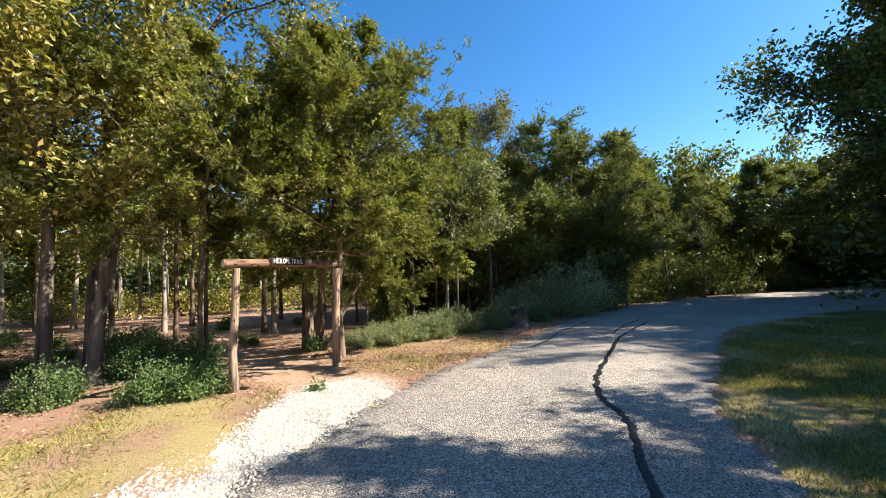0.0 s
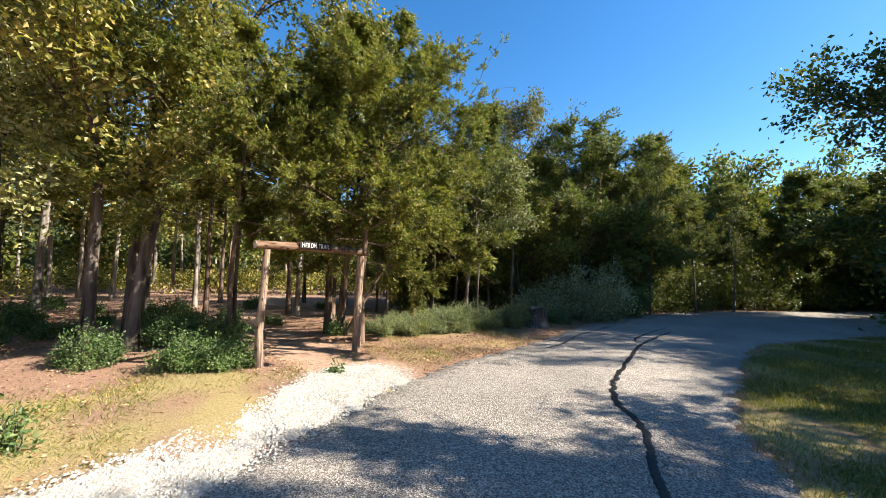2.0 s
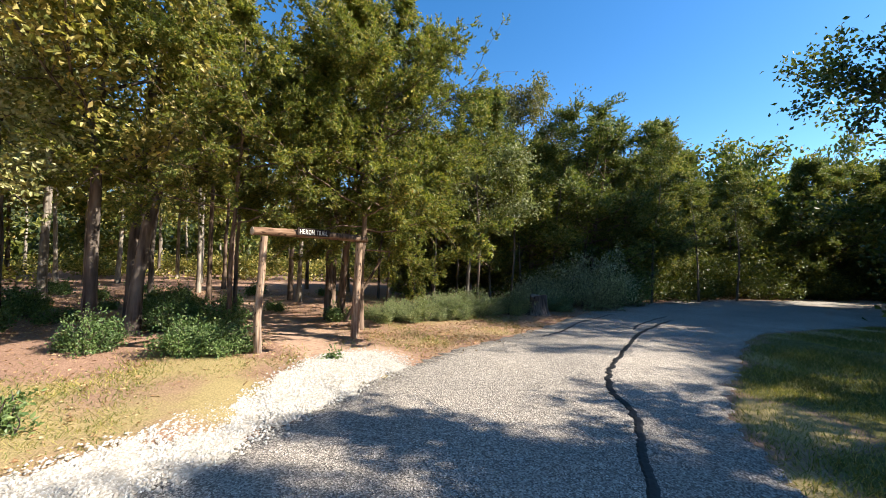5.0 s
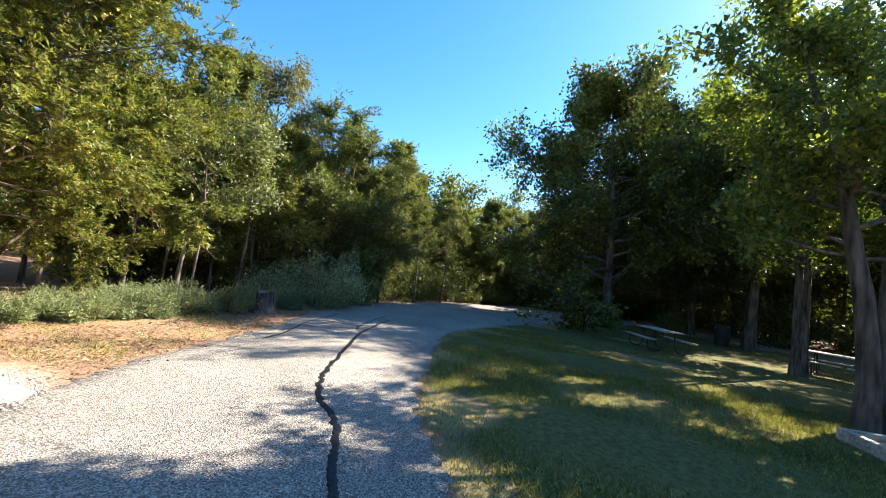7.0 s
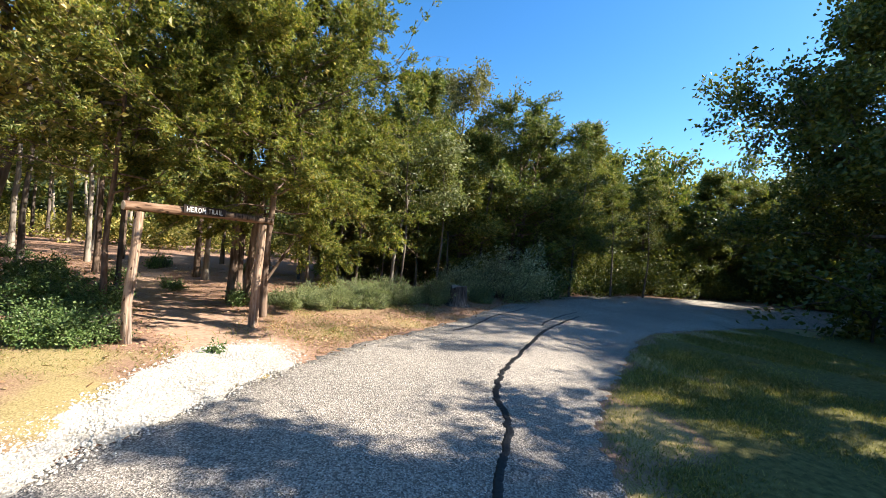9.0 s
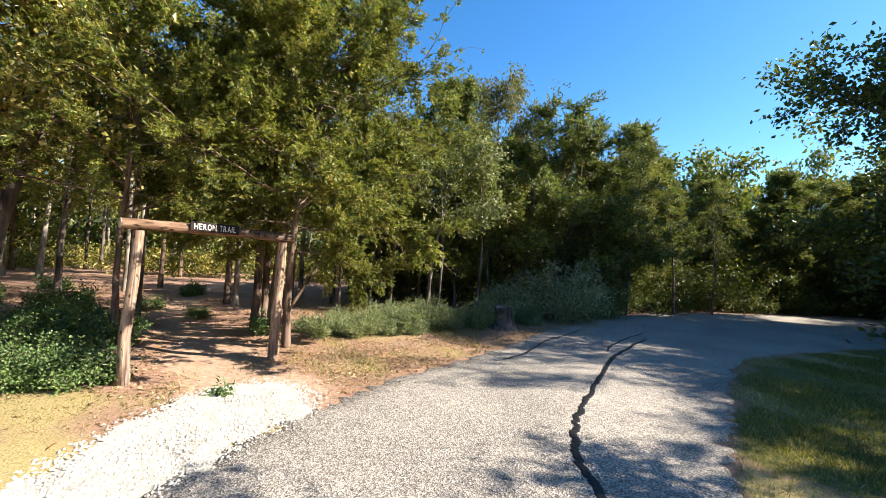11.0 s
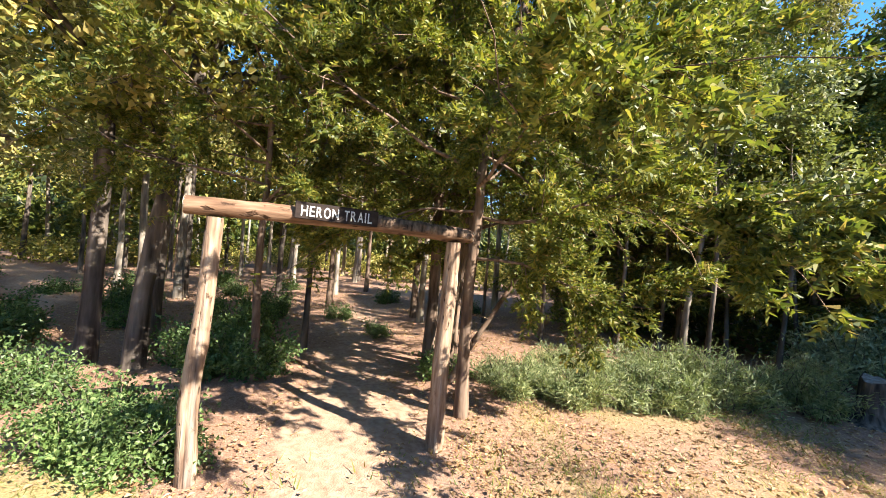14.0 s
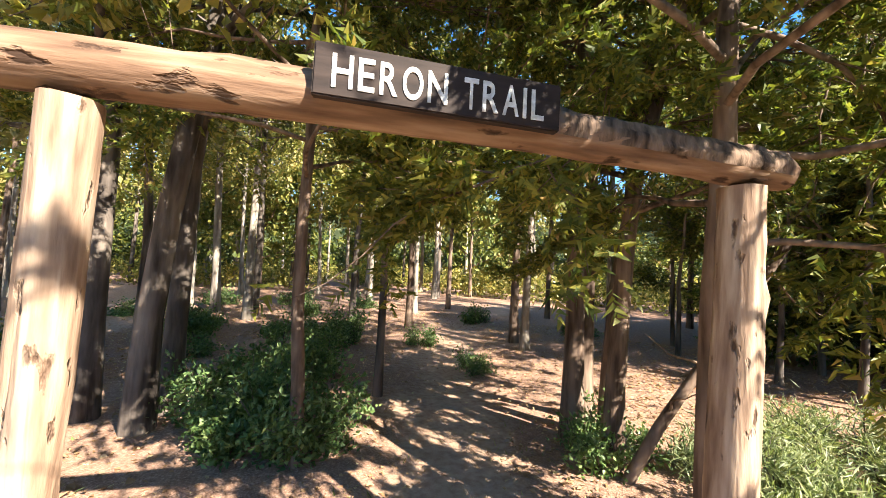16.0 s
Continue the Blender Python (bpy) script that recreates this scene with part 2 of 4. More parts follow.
# ---- mesh helpers ----
def mesh_part(name, verts, faces, mat, parent=None, label="", smooth=False):
    """One mesh object from an array of points and an array of faces of equal size."""
    me = bpy.data.meshes.new(name)
    verts, faces = np.asarray(verts, np.float32), np.asarray(faces, np.int32)
    k = faces.shape[1]
    me.vertices.add(len(verts))
    me.vertices.foreach_set("co", verts.ravel())
    me.loops.add(faces.size)
    me.loops.foreach_set("vertex_index", faces.ravel())
    me.polygons.add(len(faces))
    me.polygons.foreach_set("loop_start", np.arange(0, faces.size, k, dtype=np.int32))
    me.polygons.foreach_set("use_smooth", np.full(len(faces), smooth))
    me.update(calc_edges=True)
    me.materials.append(mat)
    ob = new(name, me)
    ob.parent = parent
    return tagged(ob, label)


def part(name, bm, mat, parent=None, label="", smooth=False):
    me = bpy.data.meshes.new(name)
    for f in bm.faces:
        f.smooth = smooth
    bm.to_mesh(me)
    bm.free()
    me.materials.append(mat)
    ob = new(name, me)
    ob.parent = parent
    return tagged(ob, label)


def empty(name, m, label, category, group="", kind=""):
    ob = new(name)
    ob.empty_display_size = 0.1
    ob.matrix_basis = m
    return tagged(ob, label, category, group, kind)


def tubes(paths, sides=6):
    """Points and quads of round tapered limbs: paths of (points, radii)."""
    V, F, base = [], [], 0
    for pts, rad, k in paths:
        pts = np.asarray(pts, float)
        d = np.gradient(pts, axis=0)
        d /= np.linalg.norm(d, axis=1, keepdims=True) + 1e-9
        ref = np.where(np.abs(d[:, 2:3]) > 0.8, [[1.0, 0, 0]], [[0, 0, 1.0]])
        a = np.cross(d, ref)
        a /= np.linalg.norm(a, axis=1, keepdims=True) + 1e-9
        b = np.cross(d, a)
        w = np.arange(k) * 2 * np.pi / k
        ring = pts[:, None] + (a[:, None] * np.cos(w)[None, :, None] + b[:, None] * np.sin(w)[None, :, None]) * np.asarray(rad)[:, None, None]
        V.append(ring.reshape(-1, 3))
        n = len(pts)
        i, j = np.meshgrid(np.arange(n - 1), np.arange(k), indexing="ij")
        q = np.stack([i * k + j, i * k + (j + 1) % k, (i + 1) * k + (j + 1) % k, (i + 1) * k + j], -1).reshape(-1, 4)
        F.append(q + base)
        base += n * k
    return np.concatenate(V), np.concatenate(F)


def unit(v):
    return v / (np.linalg.norm(v, axis=-1, keepdims=True) + 1e-9)


def clumped(rng, points, n, power):
    """n picks among the points, in which some twigs bear far more than others."""
    w = np.repeat(rng.uniform(0, 1, points // 4 + 1) ** power + 0.02, 4)[:points]
    return rng.choice(points, size=n, p=w / w.sum())


def leaves(rng, P, D, n, length, width, jitter, along=0.6, loose=0.7, flat=0.0, clump=0.3):
    """n small pointed leaves round the points P that grow along D."""
    i = clumped(rng, len(P), n, clump)
    c = P[i] + rng.normal(0, jitter, (n, 3))
    d = unit(D[i] * along + rng.normal(0, loose, (n, 3)))
    r = rng.normal(0, 1, (n, 3))
    r[:, 2] += flat
    s = unit(np.cross(d, r))
    up = np.cross(s, d)
    L = length * rng.uniform(0.6, 1.35, (n, 1))
    W = width * rng.uniform(0.7, 1.3, (n, 1))
    mid = c + d * L * 0.45 + up * W * 0.25
    V = np.stack([c, mid - s * W / 2, c + d * L, mid + s * W / 2], 1).reshape(-1, 3)
    return V, np.arange(n * 4).reshape(-1, 4)


def sprays(rng, P, D, n, k, size):
    """n flat feathery cedar sprays of k slivers each, round the points P."""
    i = clumped(rng, len(P), n, 2.2)
    c = P[i] + rng.normal(0, size * 0.45, (n, 3))
    axis = unit(D[i] * 0.9 + rng.normal(0, 0.5, (n, 3)))
    side = unit(np.cross(axis, rng.normal(0, 0.6, (n, 3)) + np.array([0, 0, 1.0])))
    u = (np.arange(k) / k)[None, :, None]
    way = np.where(np.arange(k) % 2 == 0, 1.0, -1.0)[None, :, None]
    root = c[:, None] + axis[:, None] * u * size
    d = unit(axis[:, None] * 0.75 + side[:, None] * way * (1 - 0.4 * u) + rng.normal(0, 0.22, (n, k, 3)))
    L = size * 0.55 * (1.1 - 0.5 * u) * rng.uniform(0.7, 1.3, (n, k, 1))
    w = np.cross(d, rng.normal(0, 1, (n, k, 3)))
    w = unit(w) * size * 0.1
    V = np.stack([root - w, root + d * L, root + w], 2).reshape(-1, 3)
    return V, np.arange(n * k * 3).reshape(-1, 3)


def wander(rng, p, d, length, n, wobble, rise):
    pts = [np.array(p, float)]
    d = np.array(d, float)
    for _ in range(n):
        d = unit(d + rng.normal(0, wobble, 3) + np.array([0, 0, rise]))
        pts.append(pts[-1] + d * length / n)
    return np.array(pts)


def crosses(pts, avoid):
    """Whether a limb would hang into the walkway before the gate."""
    x, y, r, top = avoid
    return bool((((pts[:, 0] - x) ** 2 + (pts[:, 1] - y) ** 2 < r * r) & (pts[:, 2] < top)).any())


def grow(rng, height, radius, stems, low, limbs, reach, up, shape, twigs=5, wobble=0.16, rise=0.05, limb=0.02, avoid=(0, 0, 0, 0)):
    """Trunk and limb paths, and the points from which leaves grow. stems: (x, y, lean x, lean y, part of the height)."""
    trunks, arms, P, D = [], [], [], []
    for ox, oy, lx, ly, part_h in stems:
        h = height * part_h
        n = 11
        t = np.linspace(0, 1, n)
        drift = np.cumsum(rng.normal(0, 0.012 * h, (n, 2)), 0) * t[:, None]
        pts = np.stack([ox + lx * h * t ** 1.9 + drift[:, 0], oy + ly * h * t ** 1.9 + drift[:, 1], h * t - 0.12 * (t == 0)], 1)
        rad = radius * (part_h ** 0.5) * ((1 - t) ** 0.75 * 0.95 + 0.05) * (1 + 0.3 * np.exp(-t * h / 0.25))
        trunks.append((pts, rad, 9))
        for i in range(limbs):
            s = low + (1 - low) * (i + rng.uniform(0, 1)) / limbs
            s = min(s, 0.98)
            p = np.array([np.interp(s, t, pts[:, k]) for k in range(3)])
            az = i * 2.39996 + rng.uniform(-0.5, 0.5)
            el = up + rng.uniform(-0.25, 0.25)
            d = np.array([math.cos(az) * math.cos(el), math.sin(az) * math.cos(el), math.sin(el)])
            L = reach * shape((s - low) / (1 - low)) * rng.uniform(0.7, 1.2)
            arm = wander(rng, p, d, L, 7, wobble, rise)
            if crosses(arm, avoid):
                continue
            r = min(np.interp(s, t, rad) * 0.5, 0.008 + limb * L)
            u = np.linspace(0, 1, 8)
            arms.append((arm, r * (1 - u * 0.85), 5))
            for _ in range(twigs):
                v = rng.uniform(0.25, 1.0)
                q = np.array([np.interp(v, u, arm[:, k]) for k in range(3)])
                dd = unit(unit(arm[min(7, int(v * 7) + 1)] - arm[int(v * 6)]) + rng.normal(0, 0.65, 3))
                tw = wander(rng, q, dd, L * rng.uniform(0.2, 0.42) + 0.15, 4, wobble * 1.3, rise)
                if crosses(tw, avoid):
                    continue
                arms.append((tw, r * 0.35 * np.linspace(1, 0.25, 5), 3))
                P.append(tw[1:])
                D.append(np.gradient(tw, axis=0)[1:])
            P.append(arm[4:])
            D.append(np.gradient(arm, axis=0)[4:])
        P.append(pts[-3:])
        D.append(np.gradient(pts, axis=0)[-3:])
    return trunks, arms, np.concatenate(P), unit(np.concatenate(D))


def dome(x):
    return 0.25 + 0.9 * math.sin(math.pi * min(1, 0.15 + 0.8 * x)) ** 0.8


def cone(x):
    return 0.12 + 1.0 * (1 - x) ** 0.75


def egg(x):
    return 0.2 + 0.95 * math.sin(math.pi * (0.28 + 0.68 * x))


def tree(name, seed, at, label, bark, leaf, height, radius, stems, low, limbs, reach, up, shape, n, length, width,
         jitter, twigs=5, wobble=0.16, rise=0.05, group="", along=0.6, loose=0.7, turn=0.0, limb=0.02, spray=0):
    rng = np.random.default_rng(seed)
    trunks, arms, P, D = grow(rng, height, radius, stems, low, limbs, reach, up, shape, twigs, wobble, rise, limb, (-2.0 - at[0], 5.9 - at[1], 1.3, 2.4))
    ob = empty(name, pose(at[0], at[1], 0, 0, 0, turn), label, "tree", group)
    clear = np.linalg.norm(P + np.array([at[0] + 2.6, at[1] - 6.0, -2.0]), axis=1) > 0.6
    P, D = P[clear], D[clear]
    each = -(-len(arms) // len(trunks))
    for i, tr in enumerate(trunks):
        mesh_part("trunk", *tubes([tr] + arms[i * each:(i + 1) * each]), bark, ob, smooth=True)
    if spray:
        mesh_part("crown", *sprays(rng, P, D, n, spray, length), leaf, ob)
        return ob
    mesh_part("crown", *leaves(rng, P, D, n, length, width, jitter, along, loose), leaf, ob)
    return ob


def shrub(name, seed, at, label, leaf, height, spread, n, length, width, stems=26, category="shrub", group="", loose=0.8, jitter=0.06):
    rng = np.random.default_rng(seed)
    arms, P, D = [], [], []
    for i in range(stems):
        az, r = rng.uniform(0, 6.283), spread * math.sqrt(rng.uniform(0, 1))
        p = (r * math.cos(az) * 0.55, r * math.sin(az) * 0.55, -0.03)
        d = (math.cos(az) * r / spread * 0.6, math.sin(az) * r / spread * 0.6, 1)
        h = height * rng.uniform(0.6, 1.12) * (1 - 0.45 * (r / spread) ** 2)
        a = wander(rng, p, d, h, 5, 0.2, 0.0)
        arms.append((a, np.linspace(0.012, 0.003, 6), 3))
        for _ in range(3):
            q = a[rng.integers(1, 5)]
            tw = wander(rng, q, unit(rng.normal(0, 1, 3) + np.array([0, 0, 0.3])), h * 0.35, 3, 0.2, 0.05)
            arms.append((tw, np.linspace(0.005, 0.002, 4), 3))
            P.append(tw)
            D.append(np.gradient(tw, axis=0))
        P.append(a[2:])
        D.append(np.gradient(a, axis=0)[2:])
    ob = empty(name, pose(at[0], at[1], 0), label, category, group)
    mesh_part("woody_base", *tubes(arms), OAK_BARK, ob)
    P = np.concatenate(P)
    P[:, 2] = np.maximum(P[:, 2], 0.04)
    mesh_part("foliage", *leaves(rng, P, unit(np.concatenate(D)), n, length, width, jitter, 0.5, loose), leaf, ob)
    return ob


# ---- ground ----
LEFT = [(-4.2, -9), (-3.1, -4), (-2.35, 0), (-1.82, 2.1), (-1.5, 3.3), (-1.1, 4.7), (-0.7, 5.6), (-0.3, 6.4), (0.55, 7.75), (1.4, 9.0),
        (2.5, 11.0), (3.4, 12.8), (5.1, 15.2), (8.9, 18.7), (12.2, 20.2), (16.5, 21.0), (21.5, 20.8), (26, 18.5), (30, 10), (31.5, -9)]
RIGHT = [(0.7, -9), (1.4, -4), (2.0, 0), (2.45, 2.3), (2.7, 3.05), (2.9, 4.0), (3.3, 4.75), (3.9, 5.75), (4.45, 6.6), (5.6, 8.5),
         (6.5, 9.6), (7.7, 10.5), (10.6, 12.0), (12.8, 12.9), (15.2, 13.8), (18.3, 15.3), (21.5, 16.0), (24, 14.5), (26, 5), (26.3, -9)]


def dense(points, n):
    p = np.array(points, float)
    t = np.concatenate([[0], np.cumsum(np.linalg.norm(np.diff(p, axis=0), axis=1))])
    t = np.arange(len(p)) / (len(p) - 1)
    u = np.linspace(0, 1, n)
    out = np.stack([np.interp(u, t, p[:, 0]), np.interp(u, t, p[:, 1])], 1)
    k = max(3, n // len(p))
    ker = np.hanning(k + 2)[1:-1]
    ker /= ker.sum()
    pad = np.concatenate([np.repeat(out[:1], k, 0), out, np.repeat(out[-1:], k, 0)])
    return np.stack([np.convolve(pad[:, i], ker, "same")[k:-k] for i in (0, 1)], 1)


EDGE_L, EDGE_R = dense(LEFT, 420), dense(RIGHT, 420)


def signed_side(xy, edge):
    """Distance to an edge line, positive on its right when going along it."""
    out = np.empty(len(xy))
    seg = np.gradient(edge, axis=0)
    for a in range(0, len(xy), 4000):
        d = xy[a:a + 4000, None] - edge[None]
        q = (d ** 2).sum(2)
        i = q.argmin(1)
        dv = d[np.arange(len(i)), i]
        s = seg[i]
        out[a:a + 4000] = np.sqrt(q[np.arange(len(i)), i]) * np.sign(s[:, 1] * dv[:, 0] - s[:, 0] * dv[:, 1])
    return out


def wave(x, y, f, s):
    return np.sin(x * f + s) * np.cos(y * f * 1.13 + s * 1.7) + 0.5 * np.sin(x * f * 2.3 + y * f * 1.9 + s * 3.1)


TRAIL = dense([(-1.8, 5.5), (-3.0, 6.35), (-4.6, 8.0), (-6.6, 9.8), (-8.8, 12.6), (-11, 16), (-13, 22), (-14, 40)], 200)
SIDE_TRAIL = dense([(-9.5, 4.0), (-13, 6.2), (-20, 7.5), (-34, 8)], 80)


def near_line(xy, line):
    out = np.empty(len(xy))
    for a in range(0, len(xy), 4000):
        out[a:a + 4000] = np.sqrt((((xy[a:a + 4000, None] - line[None]) ** 2).sum(2)).min(1))
    return out


def step(v, a, b):
    t = np.clip((v - a) / (b - a), 0, 1)
    return t * t * (3 - 2 * t)


def masks(xy):
    x, y = xy[:, 0], xy[:, 1]
    l, r = signed_side(xy, EDGE_L), signed_side(xy, EDGE_R)
    rag = 0.25 * wave(x, y, 1.7, 1.0)
    lawn = step(r + rag * 0.3, -0.1, 0.3) * (1 - step(x, 24, 27))
    verge = step(-l + rag, -0.2, 0.2) * (1 - step(-l + rag * 2, np.where(y < 5.2, 3.2, 2.4), np.where(y < 5.2, 4.8, 3.4)))
    dry = verge * np.where(y < 5.2, 0.95, 0.62) * (1 - step(y, 10.5, 13)) * (0.75 + 0.3 * wave(x, y, 2.3, 4.0))
    dry = np.clip(dry + 0.55 * step(wave(x, y, 0.35, 2.0), 0.5, 1.2) * step(-l, 3, 6), 0, 1)
    edge = step(r, -0.05, 0.15) * (1 - step(r + rag * 1.5, 0.35, 1.0)) * step(wave(x, y, 1.3, 6.0), -0.6, 0.5)
    patch = lawn * step(wave(x, y, 0.9, 3.3), 0.75, 1.3) * 0.7
    dry = np.clip(dry + edge + patch, 0, 1)
    lawn = lawn * (1 - np.clip(edge + patch, 0, 1))
    t = near_line(xy, TRAIL)
    path = (1 - step(t + rag * 1.6, 0.1, 1.6)) * np.where(y < 9, 1.0, 0.8)
    path = np.maximum(path, 0.8 * (1 - step(near_line(xy, SIDE_TRAIL) + rag, 0.4, 1.2)))
    return lawn, np.clip(dry * (1 - path), 0, 1), path


def make_ground():
    def axis(lo, hi, h):
        far = np.array([2, 5, 10, 18, 30, 55, 100, 200, 400, 800.0])
        return np.concatenate([(lo - far)[::-1], np.arange(lo, hi + h / 2, h), hi + far])
    xs, ys = axis(-24, 28, 0.25), axis(-10, 26, 0.25)
    X, Y = np.meshgrid(xs, ys)
    xy = np.stack([X.ravel(), Y.ravel()], 1)
    l, r = signed_side(xy, EDGE_L), signed_side(xy, EDGE_R)
    on_road = step(l, 0.12, 0.5) * step(-r, 0.12, 0.5)
    flat = step(l, -1.0, -0.1) * step(-r, -1.0, -0.1)
    z = 0.03 * wave(xy[:, 0], xy[:, 1], 0.8, 0.3) + 0.012 * wave(xy[:, 0], xy[:, 1], 3.1, 2.0)
    z = (z - 0.01) * (1 - 0.75 * flat)
    z = z * (1 - on_road) - 0.05 * on_road
    z[np.abs(xy).max(1) > 45] = -0.03
    nx, ny = len(xs), len(ys)
    i, j = np.meshgrid(np.arange(ny - 1), np.arange(nx - 1), indexing="ij")
    F = np.stack([i * nx + j, i * nx + j + 1, (i + 1) * nx + j + 1, (i + 1) * nx + j], -1).reshape(-1, 4)
    ob = mesh_part("ground", np.column_stack([xy, z]), F, GROUND, smooth=True)
    for key, v in zip(("lawn", "dry", "path"), masks(xy)):
        a = ob.data.attributes.new(key, "FLOAT", "POINT")
        a.data.foreach_set("value", v.astype(np.float32))
    return tagged(ob, "reddish soil with leaf litter, dry grass and lawn", "ground", kind="structure")


make_ground()


def make_road():
    rng = np.random.default_rng(3)
    n, k = 420, 13
    u = np.linspace(0, 1, k)
    jl, jr = (np.convolve(rng.normal(0, 0.09, n), np.ones(3) / 3, "same") for _ in range(2))
    across = unit(EDGE_R - EDGE_L)
    L, R = EDGE_L + across * jl[:, None], EDGE_R + across * jr[:, None]
    XY = L[:, None] * (1 - u)[None, :, None] + R[:, None] * u[None, :, None]
    crown = 0.012 + 0.03 * np.sin(np.pi * u)
    top = np.concatenate([XY, np.broadcast_to(crown[None, :, None], (n, k, 1))], 2)
    lip = lambda e, o: np.concatenate([e + across * o, np.full((n, 1), -0.08)], 1)[:, None]
    P = np.concatenate([lip(L, -0.06), top, lip(R, 0.06)], 1)
    kk = k + 2
    i, j = np.meshgrid(np.arange(n - 1), np.arange(kk - 1), indexing="ij")
    F = np.stack([i * kk + j, i * kk + j + 1, (i + 1) * kk + j + 1, (i + 1) * kk + j], -1).reshape(-1, 4)
    tagged(mesh_part("road", P.reshape(-1, 3), F, ROAD, smooth=True), "sun-bleached chip-seal park road with ragged edges", "road", kind="structure")


make_road()


def road_height(xy):
    l, r = signed_side(xy, EDGE_L), signed_side(xy, EDGE_R)
    u = np.clip(l / (l - r + 1e-6), 0, 1)
    return 0.012 + 0.03 * np.sin(np.pi * u)


def sealed_crack(points, width, seed):
    rng = np.random.default_rng(seed)
    p = dense(points, 26 * len(points))
    p += np.stack([np.convolve(rng.normal(0, 0.035, len(p)), np.ones(5) / 5, "same") for _ in (0, 1)], 1)
    d = unit(np.gradient(p, axis=0))
    side = np.stack([d[:, 1], -d[:, 0]], 1)
    w = width * (0.75 + 0.5 * np.convolve(rng.uniform(0, 1, len(p)), np.ones(4) / 4, "same"))[:, None]
    w *= np.minimum(1, np.minimum(np.arange(len(p)), np.arange(len(p))[::-1])[:, None] / 8 + 0.15)
    z = road_height(p)[:, None]
    cols = [np.concatenate([p - side * w / 2, z + 0.001], 1), np.concatenate([p - side * w / 4, z + 0.007], 1),
            np.concatenate([p + side * w / 4, z + 0.007], 1), np.concatenate([p + side * w / 2, z + 0.001], 1)]
    P = np.stack(cols, 1)
    i, j = np.meshgrid(np.arange(len(p) - 1), np.arange(3), indexing="ij")
    F = np.stack([i * 4 + j, i * 4 + j + 1, (i + 1) * 4 + j + 1, (i + 1) * 4 + j], -1).reshape(-1, 4)
    tagged(mesh_part("crack_sealer", P.reshape(-1, 3), F, SEALER), "black tar sealing a winding crack in the road", "road crack", "sealed cracks", "structure")


sealed_crack([(1.2, 0.7), (1.42, 1.7), (1.65, 2.8), (1.88, 3.6), (1.92, 4.1), (1.87, 4.5), (1.95, 5.0), (2.15, 5.65), (2.7, 6.8), (3.58, 8.75), (4.5, 10.2), (5.45, 11.5)], 0.08, 1)
sealed_crack([(3.7, 9.35), (3.95, 10.0), (4.45, 10.75), (5.0, 11.5), (5.7, 12.4)], 0.05, 2)
sealed_crack([(1.4, 8.0), (2.0, 8.9), (2.6, 10.3), (3.3, 11.3), (4.1, 12.5)], 0.055, 3)

# ---- gravel landing ----
GRAVEL = [(-4.1, -1.4), (-3.5, 0.2), (-3.12, 1.1), (-2.93, 1.8), (-2.67, 2.55), (-2.45, 3.4), (-2.49, 4.5), (-2.5, 5.2), (-2.38, 5.55), (-2.0, 5.9),
          (-1.5, 5.92), (-1.1, 5.65), (-0.85, 5.2), (-1.05, 4.5), (-1.4, 3.3), (-1.72, 2.0), (-2.2, 0.2), (-2.6, -1.4)]


def inside(xy, poly):
    x, y = xy[:, 0], xy[:, 1]
    ok = np.zeros(len(xy), bool)
    for (ax, ay), (bx, by) in zip(poly, poly[1:] + poly[:1]):
        ok ^= ((ay > y) != (by > y)) & (x < (bx - ax) * (y - ay) / (by - ay + 1e-9) + ax)
    return ok


